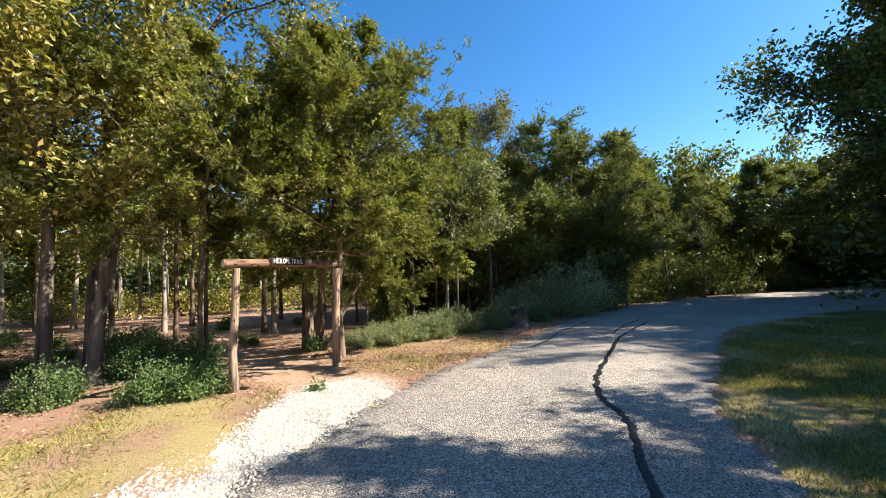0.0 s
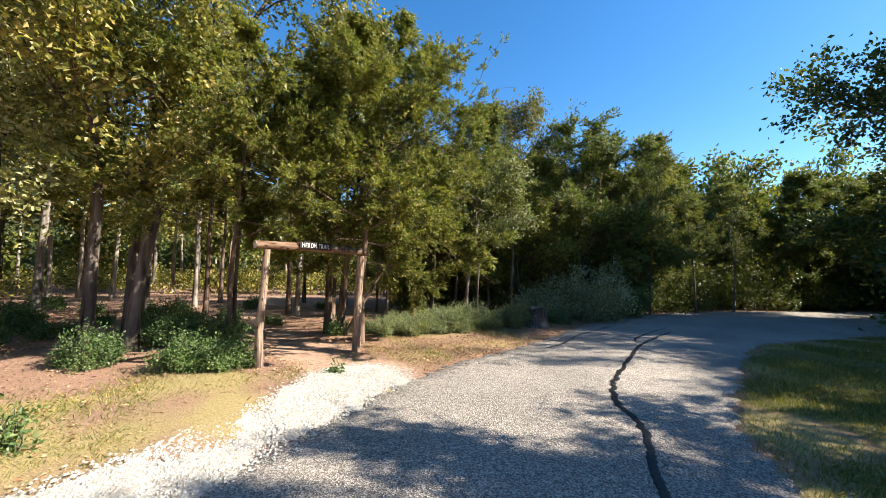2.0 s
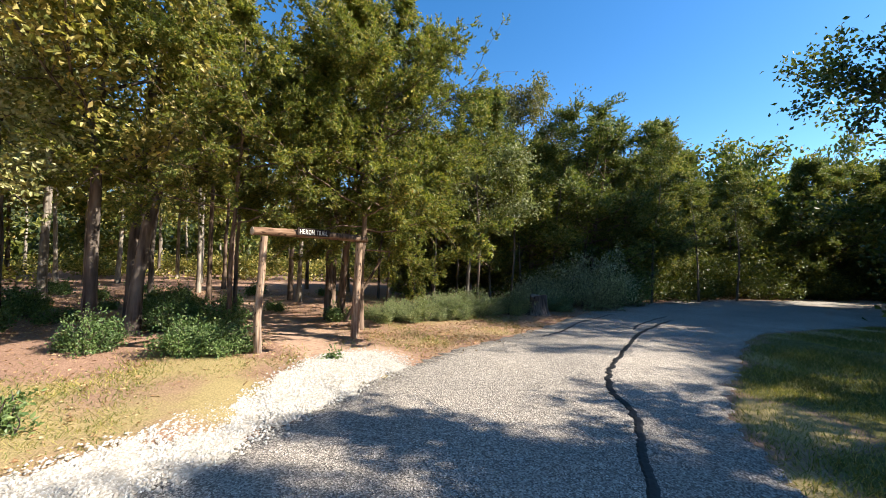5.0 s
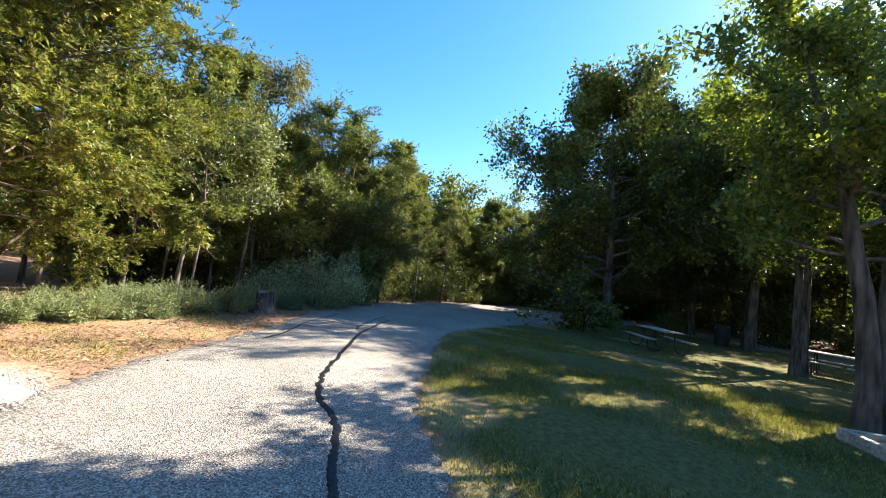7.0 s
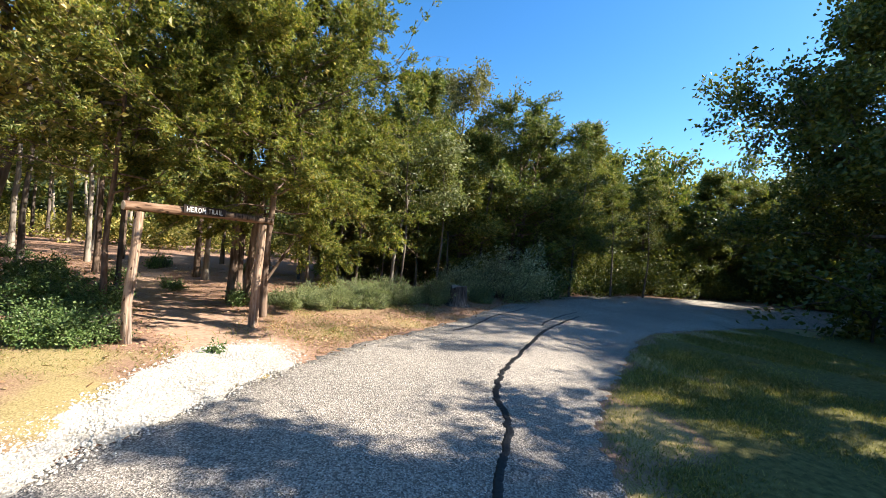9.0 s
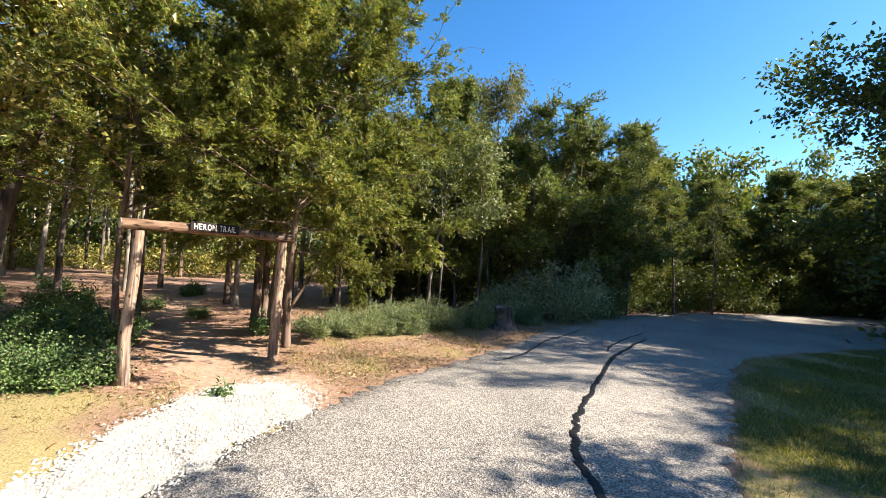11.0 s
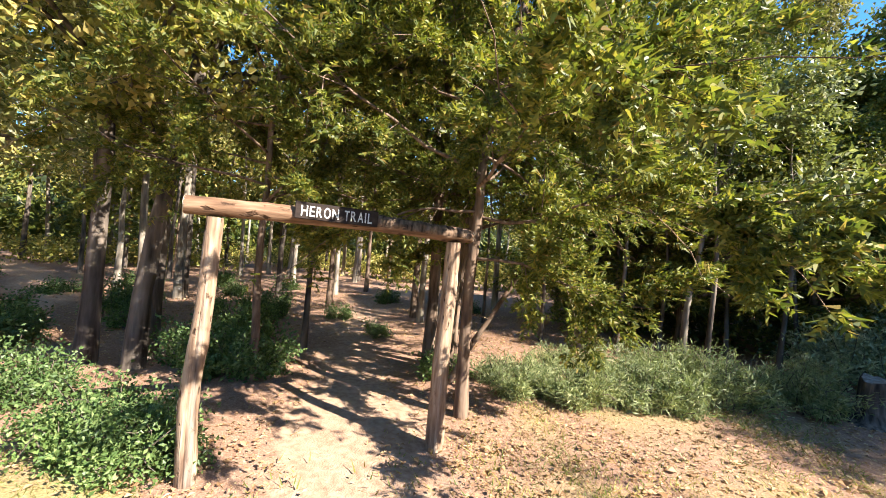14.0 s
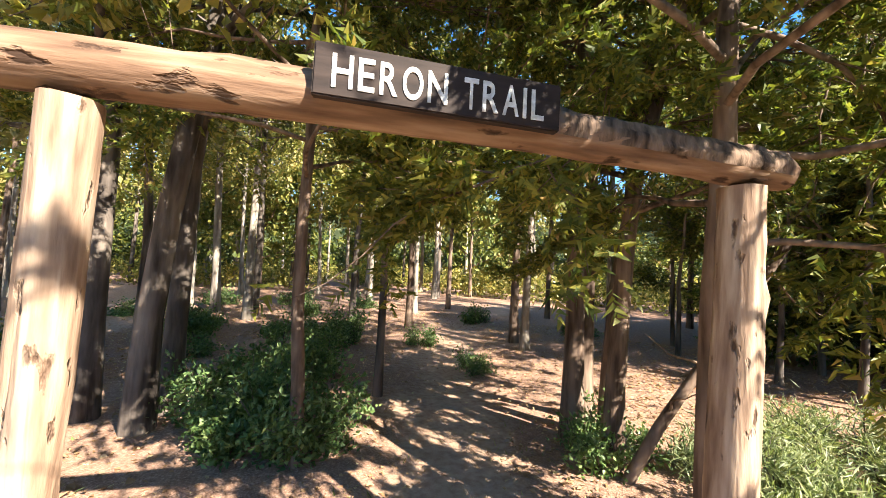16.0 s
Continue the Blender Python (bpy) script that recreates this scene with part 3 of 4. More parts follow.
def make_gravel():
    rng = np.random.default_rng(8)
    g = np.stack(np.meshgrid(np.arange(-4.5, 0, 0.06), np.arange(-1.6, 6.6, 0.06)), -1)
    X, Y = g[..., 0], g[..., 1]
    z = 0.008 + 0.008 * wave(X, Y, 5.0, 1.0)
    xy = g.reshape(-1, 2) + rng.normal(0, 0.01, (X.size, 2))
    ins = inside(xy + 0.1 * np.stack([wave(xy[:, 0], xy[:, 1], 5.0, 0.4), wave(xy[:, 0], xy[:, 1], 4.0, 2.4)], 1), GRAVEL)
    ny, nx = X.shape
    i, j = np.meshgrid(np.arange(ny - 1), np.arange(nx - 1), indexing="ij")
    F = np.stack([i * nx + j, i * nx + j + 1, (i + 1) * nx + j + 1, (i + 1) * nx + j], -1).reshape(-1, 4)
    F = F[ins[F].all(1)]
    V = np.column_stack([xy, 0.014 + z.ravel() * 0.8])
    bed = mesh_part("gravel", V, F, GRAVEL_BED, smooth=True)
    tagged(bed, "white crushed limestone landing beside the road", "gravel", kind="structure")
    c = np.stack([rng.uniform(-4.3, -0.6, 52000), rng.uniform(-1.5, 6.3, 52000)], 1)
    c = c[inside(c + rng.normal(0, 0.09, c.shape), GRAVEL)]
    tip = np.array([(1, 0, 0), (-1, 0, 0), (0, 1, 0), (0, -1, 0), (0, 0, 0.8), (0, 0, -0.5)], float)
    tri = np.array([(0, 2, 4), (2, 1, 4), (1, 3, 4), (3, 0, 4), (2, 0, 5), (1, 2, 5), (3, 1, 5), (0, 3, 5)])
    size = rng.uniform(0.006, 0.02, (len(c), 1, 1)) * rng.uniform(0.7, 1.3, (len(c), 6, 1))
    a = rng.uniform(0, 6.28, len(c))
    rot = np.stack([np.stack([np.cos(a), -np.sin(a)], 1), np.stack([np.sin(a), np.cos(a)], 1)], 1)
    P = tip[None] * size
    P[..., :2] = np.einsum("nij,nkj->nki", rot, P[..., :2])
    P += np.column_stack([c, np.full(len(c), 0.022)])[:, None]
    F = (tri[None] + 6 * np.arange(len(c))[:, None, None]).reshape(-1, 3)
    tagged(mesh_part("gravel_stones", P.reshape(-1, 3), F, STONE), "loose white limestone chips on the landing", "gravel", kind="stuff")


make_gravel()

# ---- trail gate ----
def log_mesh(points, radii, seed, sides=16, knots=5):
    """A peeled log with a slightly uneven round and low knots."""
    rng = np.random.default_rng(seed)
    p = dense3(points, 22)
    r = np.interp(np.linspace(0, 1, 22), np.linspace(0, 1, len(radii)), radii)
    V, F = tubes([(p, r, sides)])
    V = V.reshape(22, sides, 3)
    c = p[:, None]
    w = np.arange(sides) * 2 * np.pi / sides
    k = 1 + 0.05 * np.sin(2 * w + rng.uniform(0, 6))[None, :] + 0.03 * np.sin(5 * w + rng.uniform(0, 6))[None, :] + rng.normal(0, 0.02, (22, sides))
    for _ in range(knots):
        i, j = rng.integers(2, 20), rng.integers(sides)
        k[i, j] += 0.14
        k[i, (j + 1) % sides] += 0.07
    V = c + (V - c) * k[..., None]
    return V.reshape(-1, 3), F


def dense3(points, n):
    p = np.array(points, float)
    t = np.linspace(0, 1, len(p))
    u = np.linspace(0, 1, n)
    return np.stack([np.interp(u, t, p[:, i]) for i in range(3)], 1)


def disc(name, centre, normal, radius, mat, parent, label=""):
    bm = bmesh.new()
    bmesh.ops.create_cone(bm, cap_ends=True, segments=18, radius1=radius * 0.97, radius2=radius * 0.9, depth=0.012)
    q = Vector(normal).to_track_quat("Z", "Y").to_matrix().to_4x4()
    bmesh.ops.transform(bm, matrix=Matrix.Translation(centre) @ q, verts=bm.verts)
    return part(name, bm, mat, parent, label)


POST_L, POST_R = Vector((-3.54, 5.44, 0)), Vector((-2.48, 7.17, 0))
SPAN = (POST_R - POST_L).length
TURN_GATE = math.degrees(math.atan2(POST_R.y - POST_L.y, POST_R.x - POST_L.x))


def make_gate():
    """Built along its own x axis from the first post; the front faces -y."""
    g = empty("trail_gate", pose(POST_L.x, POST_L.y, 0, 0, 0, TURN_GATE), "rustic peeled-log trail gateway with a dark name board on its beam", "gate")
    top = 1.97
    mesh_part("post", *log_mesh([(0, 0, -0.1), (-0.03, 0, 0.6), (0.02, 0.01, 1.3), (0.04, 0, top)], [0.072, 0.066, 0.062, 0.06], 1), LOG, g, "pale peeled cedar post", True)
    mesh_part("post", *log_mesh([(SPAN - 0.03, 0, -0.1), (SPAN - 0.02, 0, 0.8), (SPAN + 0.01, 0, 1.5), (SPAN + 0.02, 0, top - 0.02)], [0.088, 0.08, 0.075, 0.072], 2), LOG, g, "reddish peeled cedar post with bark strips", True)
    a, b = (-0.16, 0.0, top + 0.075), (SPAN + 0.2, 0.0, top + 0.05)
    mesh_part("beam", *log_mesh([a, (0.6, -0.01, top + 0.085), (1.3, 0.0, top + 0.08), b], [0.072, 0.072, 0.07, 0.066], 3, knots=9), BEAM, g, "weathered cedar log beam with bark patches", True)
    rg = np.random.default_rng(15)
    x_from, x_to, r0 = 1.265, SPAN + 0.17, 0.077
    n, k = 30, 20
    x = np.linspace(x_from, x_to, n)
    w = np.linspace(-0.35, math.pi + 0.35, k)
    ridge = np.repeat(rg.normal(0, 0.0035, (n // 3, k)), 3, 0) + rg.normal(0, 0.0015, (n, k))
    rr = r0 - 0.004 * (x[:, None] - x_from) + ridge
    zc = np.interp(x, [-0.2, 0.6, 1.3, SPAN + 0.2], [top + 0.075, top + 0.085, top + 0.08, top + 0.05])
    V = np.stack([np.broadcast_to(x[:, None], (n, k)), -rr * np.cos(w)[None] - 0.002, zc[:, None] + rr * np.sin(w)[None]], -1).reshape(-1, 3)
    i, j = np.meshgrid(np.arange(n - 1), np.arange(k - 1), indexing="ij")
    F = np.stack([i * k + j, i * k + j + 1, (i + 1) * k + j + 1, (i + 1) * k + j], -1).reshape(-1, 4)
    mesh_part("bark", V, F, LOG_BARK, g, "rough grey-brown bark left on the beam", True)
    disc("beam_end", (a[0] - 0.002, 0, a[2]), (-1, 0, 0.02), 0.071, LOG_END, g, "pale sawn log end")
    disc("beam_end", (b[0] + 0.002, 0, b[2]), (1, 0, 0), 0.066, LOG_END, g, "pale sawn log end")
    # name board
    x0, x1, zc, h = 0.585, 1.255, top + 0.115, 0.135
    bm = bmesh.new()
    bmesh.ops.create_cube(bm, size=1, matrix=Matrix.Translation(((x0 + x1) / 2, -0.098, zc)) @ Matrix.Rotation(radians(0.8), 4, "Y") @ Matrix.Diagonal((x1 - x0, 0.03, h, 1)))
    bmesh.ops.bevel(bm, geom=bm.edges[:], offset=0.004, segments=2, affect="EDGES")
    board = part("name_board", bm, SIGN, g, "dark brown routed wooden name board")
    cur = bpy.data.curves.new("letters", "FONT")
    cur.size, cur.extrude, cur.space_character, cur.offset = 0.1, 0.0015, 1.08, 0.0012
    widths = {"H": 0.066, "E": 0.055, "R": 0.06, "O": 0.068, "N": 0.068, " ": 0.034, "T": 0.054, "A": 0.062, "I": 0.026, "L": 0.052}
    text = "HERON TRAIL"
    total = sum(widths[c] for c in text)
    x, k = x0 + 0.045, (x1 - x0 - 0.085) / total
    for ch in text:
        if ch != " ":
            cur.body = ch
            tmp = bpy.data.objects.new("tmp", cur)
            scene.collection.objects.link(tmp)
            bpy.context.view_layer.update()
            me = bpy.data.meshes.new_from_object(tmp.evaluated_get(bpy.context.evaluated_depsgraph_get()))
            bpy.data.objects.remove(tmp)
            xs = [v.co.x for v in me.vertices]
            wide = max(xs) - min(xs)
            want = (widths[ch] - 0.013) * k if ch != "I" else 0.010
            me.transform(Matrix.Translation((x, -0.1145, zc - 0.043 - 0.0139 * (x - (x0 + x1) / 2))) @ Matrix.Rotation(radians(90), 4, "X")
                         @ Matrix.Diagonal((want / wide, 1.2, 1, 1)) @ Matrix.Translation((-min(xs), 0, 0)))
            me.materials.clear()
            me.materials.append(LETTER)
            ob = new("letter", me)
            ob.parent = board
        x += widths[ch] * k
    bpy.data.curves.remove(cur)


make_gate()


# ---- trees by the road and gate ----
S1 = [(0, 0, 0, 0, 1.0)]
shrub("yaupon_bush", 60, (-6.2, 4.9), "dark green bush at the oak's foot", SHRUB_LEAF, 0.7, 0.6, 5000, 0.045, 0.028)
oak = tree("oak_tree", 11, (-7.1, 6.0), "large post oak with three trunks and yellowing leaves", OAK_BARK, OAK_LEAF, 10.0, 0.12,
           [(-0.2, -0.25, -0.04, 0.02, 0.95), (0.0, 0.4, 0.02, 0.05, 0.85), (0.4, 0.1, 0.25, 0.17, 1.0)], 0.32, 14, 4.3, 0.35, dome, 44000, 0.115, 0.078, 0.15, 8)
cedar = tree("cedar_tree", 21, (-4.0, 9.2), "tall cedar with several thin trunks and drooping green sprays", CEDAR_BARK, CEDAR_LEAF, 8.4, 0.1,
             [(0, -0.1, 0.02, 0.0, 1.0), (0.25, 0.15, 0.1, 0.04, 0.9), (-0.15, 0.5, 0.05, 0.06, 0.8), (0.45, -0.25, 0.16, 0.06, 0.75)],
             0.34, 18, 2.5, 0.16, egg, 17000, 0.125, 0.019, 0.045, 12, 0.15, 0.0, limb=0.008, spray=9)
cedar2 = tree("cedar_tree", 22, (-2.66, 7.92), "leaning cedar beside the gate post with feathery green crown", CEDAR_BARK, CEDAR_LEAF, 7.5, 0.075,
              [(0, 0, 0.04, 0.1, 1.0)], 0.24, 42, 2.35, 0.08, egg, 29000, 0.125, 0.019, 0.042, 13, 0.15, 0.0, limb=0.006, spray=9)
tree("young_cedar", 23, (-5.2, 6.9), "slender young cedar with bright sprays above the trail", CEDAR_BARK, CEDAR_LEAF, 6.4, 0.055, [(0, 0, 0.05, -0.02, 1.0)], 0.33, 28, 2.4, 0.12, egg, 15000, 0.12, 0.018, 0.06, 10, 0.15, 0.0, limb=0.007, spray=9)
tree("sapling", 24, (-6.2, 8.4), "thin sapling standing behind the gate", OAK_BARK, GREEN_LEAF, 5.6, 0.055, [(0, 0, 0.03, 0.02, 1.0)], 0.45, 9, 1.3, 0.5, dome, 2500, 0.09, 0.05, 0.12, 4)
tree("young_oak", 25, (-0.7, 13.6), "slender young oak with pale sunlit leaves", PALE_BARK, PALE_LEAF, 5.2, 0.07, [(0, 0, 0.1, -0.04, 1.0)], 0.5, 12, 1.7, 0.2, dome, 7000, 0.11, 0.07, 0.14, 5)
tree("oak_tree", 26, (-9.6, 4.0), "oak with pale yellow-green leaves on low boughs", OAK_BARK, PALE_LEAF, 8.0, 0.13, [(0, 0, 0.03, 0.0, 1.0), (0.3, 0.2, 0.1, -0.05, 0.8)], 0.36, 12, 2.6, 0.2, dome, 20000, 0.11, 0.07, 0.17, 6)

slim = tree("sapling", 27, (-1.9, 13.2), "slim dark trunk in the shade of the cedars", OAK_BARK, GREEN_LEAF, 6.0, 0.05, S1, 0.45, 9, 1.1, 0.5, dome, 2200, 0.09, 0.05, 0.12, 4, group="slim shaded trunks")
for k, (x, y) in enumerate(((-1.2, 14.4), (-2.8, 14.0), (-3.5, 12.9), (0.1, 15.0), (0.9, 14.2), (-2.3, 15.3), (-4.4, 14.6), (1.4, 15.4), (-5.6, 14.0), (-0.3, 12.9), (2.6, 15.8), (6.9, 17.0), (9.3, 18.2), (11.4, 19.2), (-4.9, 16.2))):
    copy_thing(slim, pose(x, y, 0, 0, 3 * math.sin(k * 2.1), k * 77) @ Matrix.Diagonal((1, 1, 0.8 + 0.05 * (k % 6), 1)))

dead = empty("dead_trunk", pose(-3.4, 8.7, 0), "bare dead trunk leaning from the foot of the cedars", "dead tree")
mesh_part("trunk", *tubes([(dense3([(0, 0, -0.1), (0.25, 0.12, 0.5), (0.55, 0.3, 1.1), (0.95, 0.5, 1.9)], 14), np.linspace(0.05, 0.03, 14), 8)]), CEDAR_BARK, dead, smooth=True)
for k in range(4):
    rg = np.random.default_rng(900 + k)
    p = np.array([0.3 + 0.18 * k, 0.15 + 0.09 * k, 0.6 + 0.38 * k])
    mesh_part("twig", *tubes([(wander(rg, p, unit(rg.normal(0, 1, 3) + np.array([0.3, 0, 0.5])), 0.6, 5, 0.2, 0.0), np.linspace(0.012, 0.003, 6), 4)]), CEDAR_BARK, dead)

# ---- cedar row beyond the verge ----
row = tree("cedar_tree", 31, (-0.8, 15.6), "dense cedar in the row at the wood's edge", CEDAR_BARK, ROW_LEAF, 8.6, 0.13, S1, 0.12, 44, 2.5, 0.2, cone, 10000, 0.26, 0.06, 0.08, 8, 0.13, 0.02, "cedar row", spray=7)
row2 = tree("cedar_tree", 32, (4.2, 17.4), "broad dense cedar in the row at the wood's edge", CEDAR_BARK, ROW_LEAF, 8.0, 0.14, [(0, 0, 0.02, 0, 1), (0.4, 0.2, 0.08, 0.02, 0.85)], 0.14, 26, 2.8, 0.25, egg, 12000, 0.26, 0.06, 0.08, 8, 0.13, 0.02, "cedar row", spray=7)
tan = tree("oak_tree", 33, (1.5, 19.4), "oak with thinning tan foliage rising behind the cedars", OAK_BARK, TAN_LEAF, 9.0, 0.16, S1, 0.4, 18, 3.0, 0.5, dome, 16000, 0.13, 0.08, 0.2, 5)
thin = tree("cedar_tree", 34, (8.0, 20.6), "slim pointed cedar beyond the bend", CEDAR_BARK, ROW_LEAF, 8.6, 0.1, S1, 0.2, 40, 1.7, 0.3, cone, 7500, 0.25, 0.06, 0.08, 7, 0.13, 0.02, "cedar row", spray=7)


def again(ob, x, y, turn, s, sz=None, group=""):
    c = copy_thing(ob, pose(x, y, 0, 0, 0, turn) @ Matrix.Diagonal((s, s, sz or s, 1)))
    if group:
        c["group"] = group
    return c


for ob, x, y, turn, s, sz in ((row, 1.8, 16.6, 70, 0.9, 0.8), (row2, 6.4, 18.8, 140, 0.8, 0.78), (thin, 9.9, 22.0, 60, 0.9, 0.88), (row, 11.6, 23.4, 200, 0.8, 0.75),
                              (thin, 13.4, 23.4, 90, 0.9, 0.8), (thin, 16.8, 23.6, 10, 1.0, 0.85), (row2, 19.5, 24.4, 30, 0.9, 0.85), (row2, -3.6, 17.6, 250, 0.9, 0.9),
                              (row, 3.0, 21.5, 20, 0.9, 0.85), (row2, 9.2, 24.0, 75, 0.9, 0.85), (row, 14.6, 26.0, 300, 1.0, 0.85), (row2, -1.0, 20.4, 160, 1.0, 0.95),
                              (tan, 4.0, 22.2, 120, 0.9, 0.74), (row, 22.0, 24.5, 45, 1.1, 0.9), (row2, 26.0, 22.6, 190, 1.1, 0.9), (row, 29.5, 20.0, 310, 1.1, 0.9)):
    again(ob, x, y, turn, s, sz)

# ---- oaks of the picnic ground ----
big = tree("oak_tree", 41, (19.0, 13.9), "tall spreading oak with dense dark crown beside the road", OAK_BARK, GREEN_LEAF, 12.6, 0.28, [(0, 0, -0.02, 0.02, 1.0)], 0.16, 44, 5.6, 0.2, egg, 80000, 0.2, 0.135, 0.28, 8, rise=0.02, group="picnic ground oaks")
tall = tree("oak_tree", 42, (22.4, 8.7), "tall straight oak shading the picnic ground", OAK_BARK, BACKLIT_LEAF, 14.2, 0.24, [(0, 0, 0.03, 0.0, 1.0), (0.3, 0.2, 0.1, -0.04, 0.85)], 0.34, 14, 4.5, 0.35, dome, 24000, 0.2, 0.13, 0.2, 6, group="picnic ground oaks")
near = tree("oak_tree", 43, (10.7, 1.95), "leaning oak with two trunks beside the fire pit", OAK_BARK, BACKLIT_LEAF, 7.7, 0.19, [(0, 0, 0.0, 0.14, 1.0), (0.14, -0.08, 0.14, 0.02, 0.95)], 0.36, 15, 2.4, 0.3, dome, 30000, 0.12, 0.08, 0.14, 6, group="picnic ground oaks")
again(tall, 14.6, 0.9, 130, 0.66, 0.74)
again(tall, 16.6, 5.0, 250, 0.55, 0.66)
again(big, 24.9, 12.8, 100, 0.9, 1.0)
again(tall, 27.5, 1.5, 40, 0.95, 0.9)
again(near, 17.5, -6.5, 80, 1.2, 1.15)
again(big, 31.5, 13.5, 210, 1.0, 1.0)

# ---- open wood beyond the gate ----
wood = [tree("woodland_tree", 50 + i, (x, y), label, bark, leaf, h, r, S1, low, 17, reach, 0.45, dome, n, 0.14, 0.085, 0.2, 5, group="open wood")
        for i, (x, y, label, bark, leaf, h, r, low, reach, n) in enumerate((
            (-13.2, 9.2, "slim grey-trunked woodland tree with a high crown", PALE_BARK, OAK_LEAF, 9.5, 0.12, 0.52, 2.4, 4600),
            (-12.4, 14.4, "straight pale-trunked tree with a thin crown", PALE_BARK, OAK_LEAF, 9.0, 0.095, 0.5, 2.0, 3600),
            (-7.2, 12.8, "slender cedar trunk with a ragged high crown", CEDAR_BARK, CEDAR_LEAF, 9.0, 0.1, 0.5, 2.2, 5000),
            (-11.9, 11.6, "crooked thin oak in the wood", OAK_BARK, OAK_LEAF, 8.0, 0.09, 0.45, 2.2, 4200)))]
far_kinds = [tree("woodland_tree", 70 + i, at, label, bark, leaf, h, 0.12, S1, low, 10, reach, 0.4, dome, n, 0.34, 0.2, 0.45, 3, group="far wood")
             for i, (at, label, bark, leaf, h, low, reach, n) in enumerate((
                 ((-22.0, 17.5), "slim far woodland tree with a thin sunlit crown", PALE_BARK, OAK_LEAF, 9.5, 0.45, 2.4, 1300),
                 ((-17.5, 20.5), "far woodland tree with green crown", OAK_BARK, OAK_LEAF, 9.0, 0.4, 2.3, 1400),
                 ((-25.5, 20.5), "far cedar with ragged green crown", CEDAR_BARK, ROW_LEAF, 8.6, 0.12, 2.3, 2700)))]
spots = [(-15.4, 9.0, 0), (-13.6, 9.5, 3), (-10.0, 12.1, 2), (-6.6, 12.3, 1), (-26.9, 13, 0), (-20.7, 11.4, 0), (-16.0, 15.0, 1), (-12.9, 16.6, 2),
         (-14.8, 8.2, 1), (-19.4, 11.3, 3), (-21.5, 4.4, 0), (-29.5, 8.5, 1), (-30.2, 11.5, 2), (-10.8, 6.6, 3), (-13.0, 3.2, 0), (-17.0, 4.5, 2), (-16.5, 1.0, 1), (-11.8, 0.2, 3),
         (-12.6, -4.0, 0), (-19, -2.5, 2), (-24.5, 0.5, 0), (-9.2, 17.8, 2), (-6.8, 17.2, 0), (-5.4, 20.2, 2)]
rng = np.random.default_rng(77)
tries = 0
while len(spots) < 112 and tries < 5000:
    tries += 1
    a = rng.uniform(-0.25, 3.5)
    d = rng.uniform(19, 46)
    x, y = -3 + d * math.cos(a), 4 + d * math.sin(a)
    if -34 < x < 4.0 and near_line(np.array([[x, y]]), TRAIL)[0] < 1.6:
        continue
    if x > 8 and y < 27 or x > 40:
        continue
    if min((x - p[0]) ** 2 + (y - p[1]) ** 2 for p in spots) < 4.5:
        continue
    spots.append((x, y, int(rng.integers(4)) if x < -4 else int(rng.choice([1, 2, 2]))))
for x, y, k in spots:
    if x > 3 and y < 27:
        continue
    close = (x + 3) ** 2 + (y - 6) ** 2 < 20 ** 2
    again(wood[k if x < -4 else 2] if close else far_kinds[k % 3 if x < -4 else 2], x, y, rng.uniform(0, 360), rng.uniform(0.85, 1.12), rng.uniform(0.88, 1.2))
# dense wood behind the picnic ground and behind the walker
for i in range(64):
    x, y = rng.uniform(30.5, 42), -14 + i * 0.7 + rng.uniform(-0.6, 0.6)
    again(far_kinds[(2, 1, 2, 0)[i % 4]], x, y, rng.uniform(0, 360), rng.uniform(1.0, 1.35), None, "far wood")
for i in range(26):
    a = 3.5 + i * 0.105
    d = rng.uniform(24, 32)
    again(far_kinds[i % 3], d * math.cos(a), d * math.sin(a), rng.uniform(0, 360), rng.uniform(0.9, 1.2), None, "far wood")


# ---- undergrowth ----
def thicket(name, seed, label, leaf, spots, size, n, length, width):
    """Low undergrowth too dense to count, in one mesh."""
    rg = np.random.default_rng(seed)
    P, D = [], []
    for x, y, h in spots:
        k = 40
        a, r = rg.uniform(0, 6.28, k), size * np.sqrt(rg.uniform(0, 1, k))
        z = h * rg.uniform(0.1, 1, k) * (1 - 0.4 * (r / size) ** 2)
        P.append(np.stack([x + r * np.cos(a), y + r * np.sin(a), z], 1))
        D.append(np.stack([np.cos(a), np.sin(a), 0.7 + 0 * a], 1))
    return tagged(mesh_part(name, *leaves(rg, np.concatenate(P), unit(np.concatenate(D)), n, length, width, size * 0.16, 0.4, 0.8, clump=0.0), leaf), label, "undergrowth", kind="stuff")


far_spots = [(rng.uniform(-34, 4), rng.uniform(22, 42), rng.uniform(0.6, 2.2)) for _ in range(170)]
far_spots += [(rng.uniform(-42, -24), rng.uniform(-12, 26), rng.uniform(0.5, 1.6)) for _ in range(80)]
thicket("far_undergrowth", 5, "shaded green undergrowth deep in the wood", OAK_LEAF, far_spots, 1.2, 60000, 0.22, 0.13)
thicket("hedge_undergrowth", 6, "dark tangled undergrowth beneath the cedars", GREEN_LEAF,
        [(-3 + i * 0.5, 16.6 + max(0, i - 10) * 0.22 + rng.uniform(-1, 1.8), rng.uniform(0.7, 2.6)) for i in range(64)], 0.9, 42000, 0.14, 0.07)
thicket("bend_undergrowth", 16, "dark undergrowth beneath the trees at the bend", GREEN_LEAF, [(7 + i * 0.32, 19.2 + i * 0.09 + rng.uniform(0, 2.2), rng.uniform(1.0, 3.4)) for i in range(50)], 0.9, 30000, 0.14, 0.07)
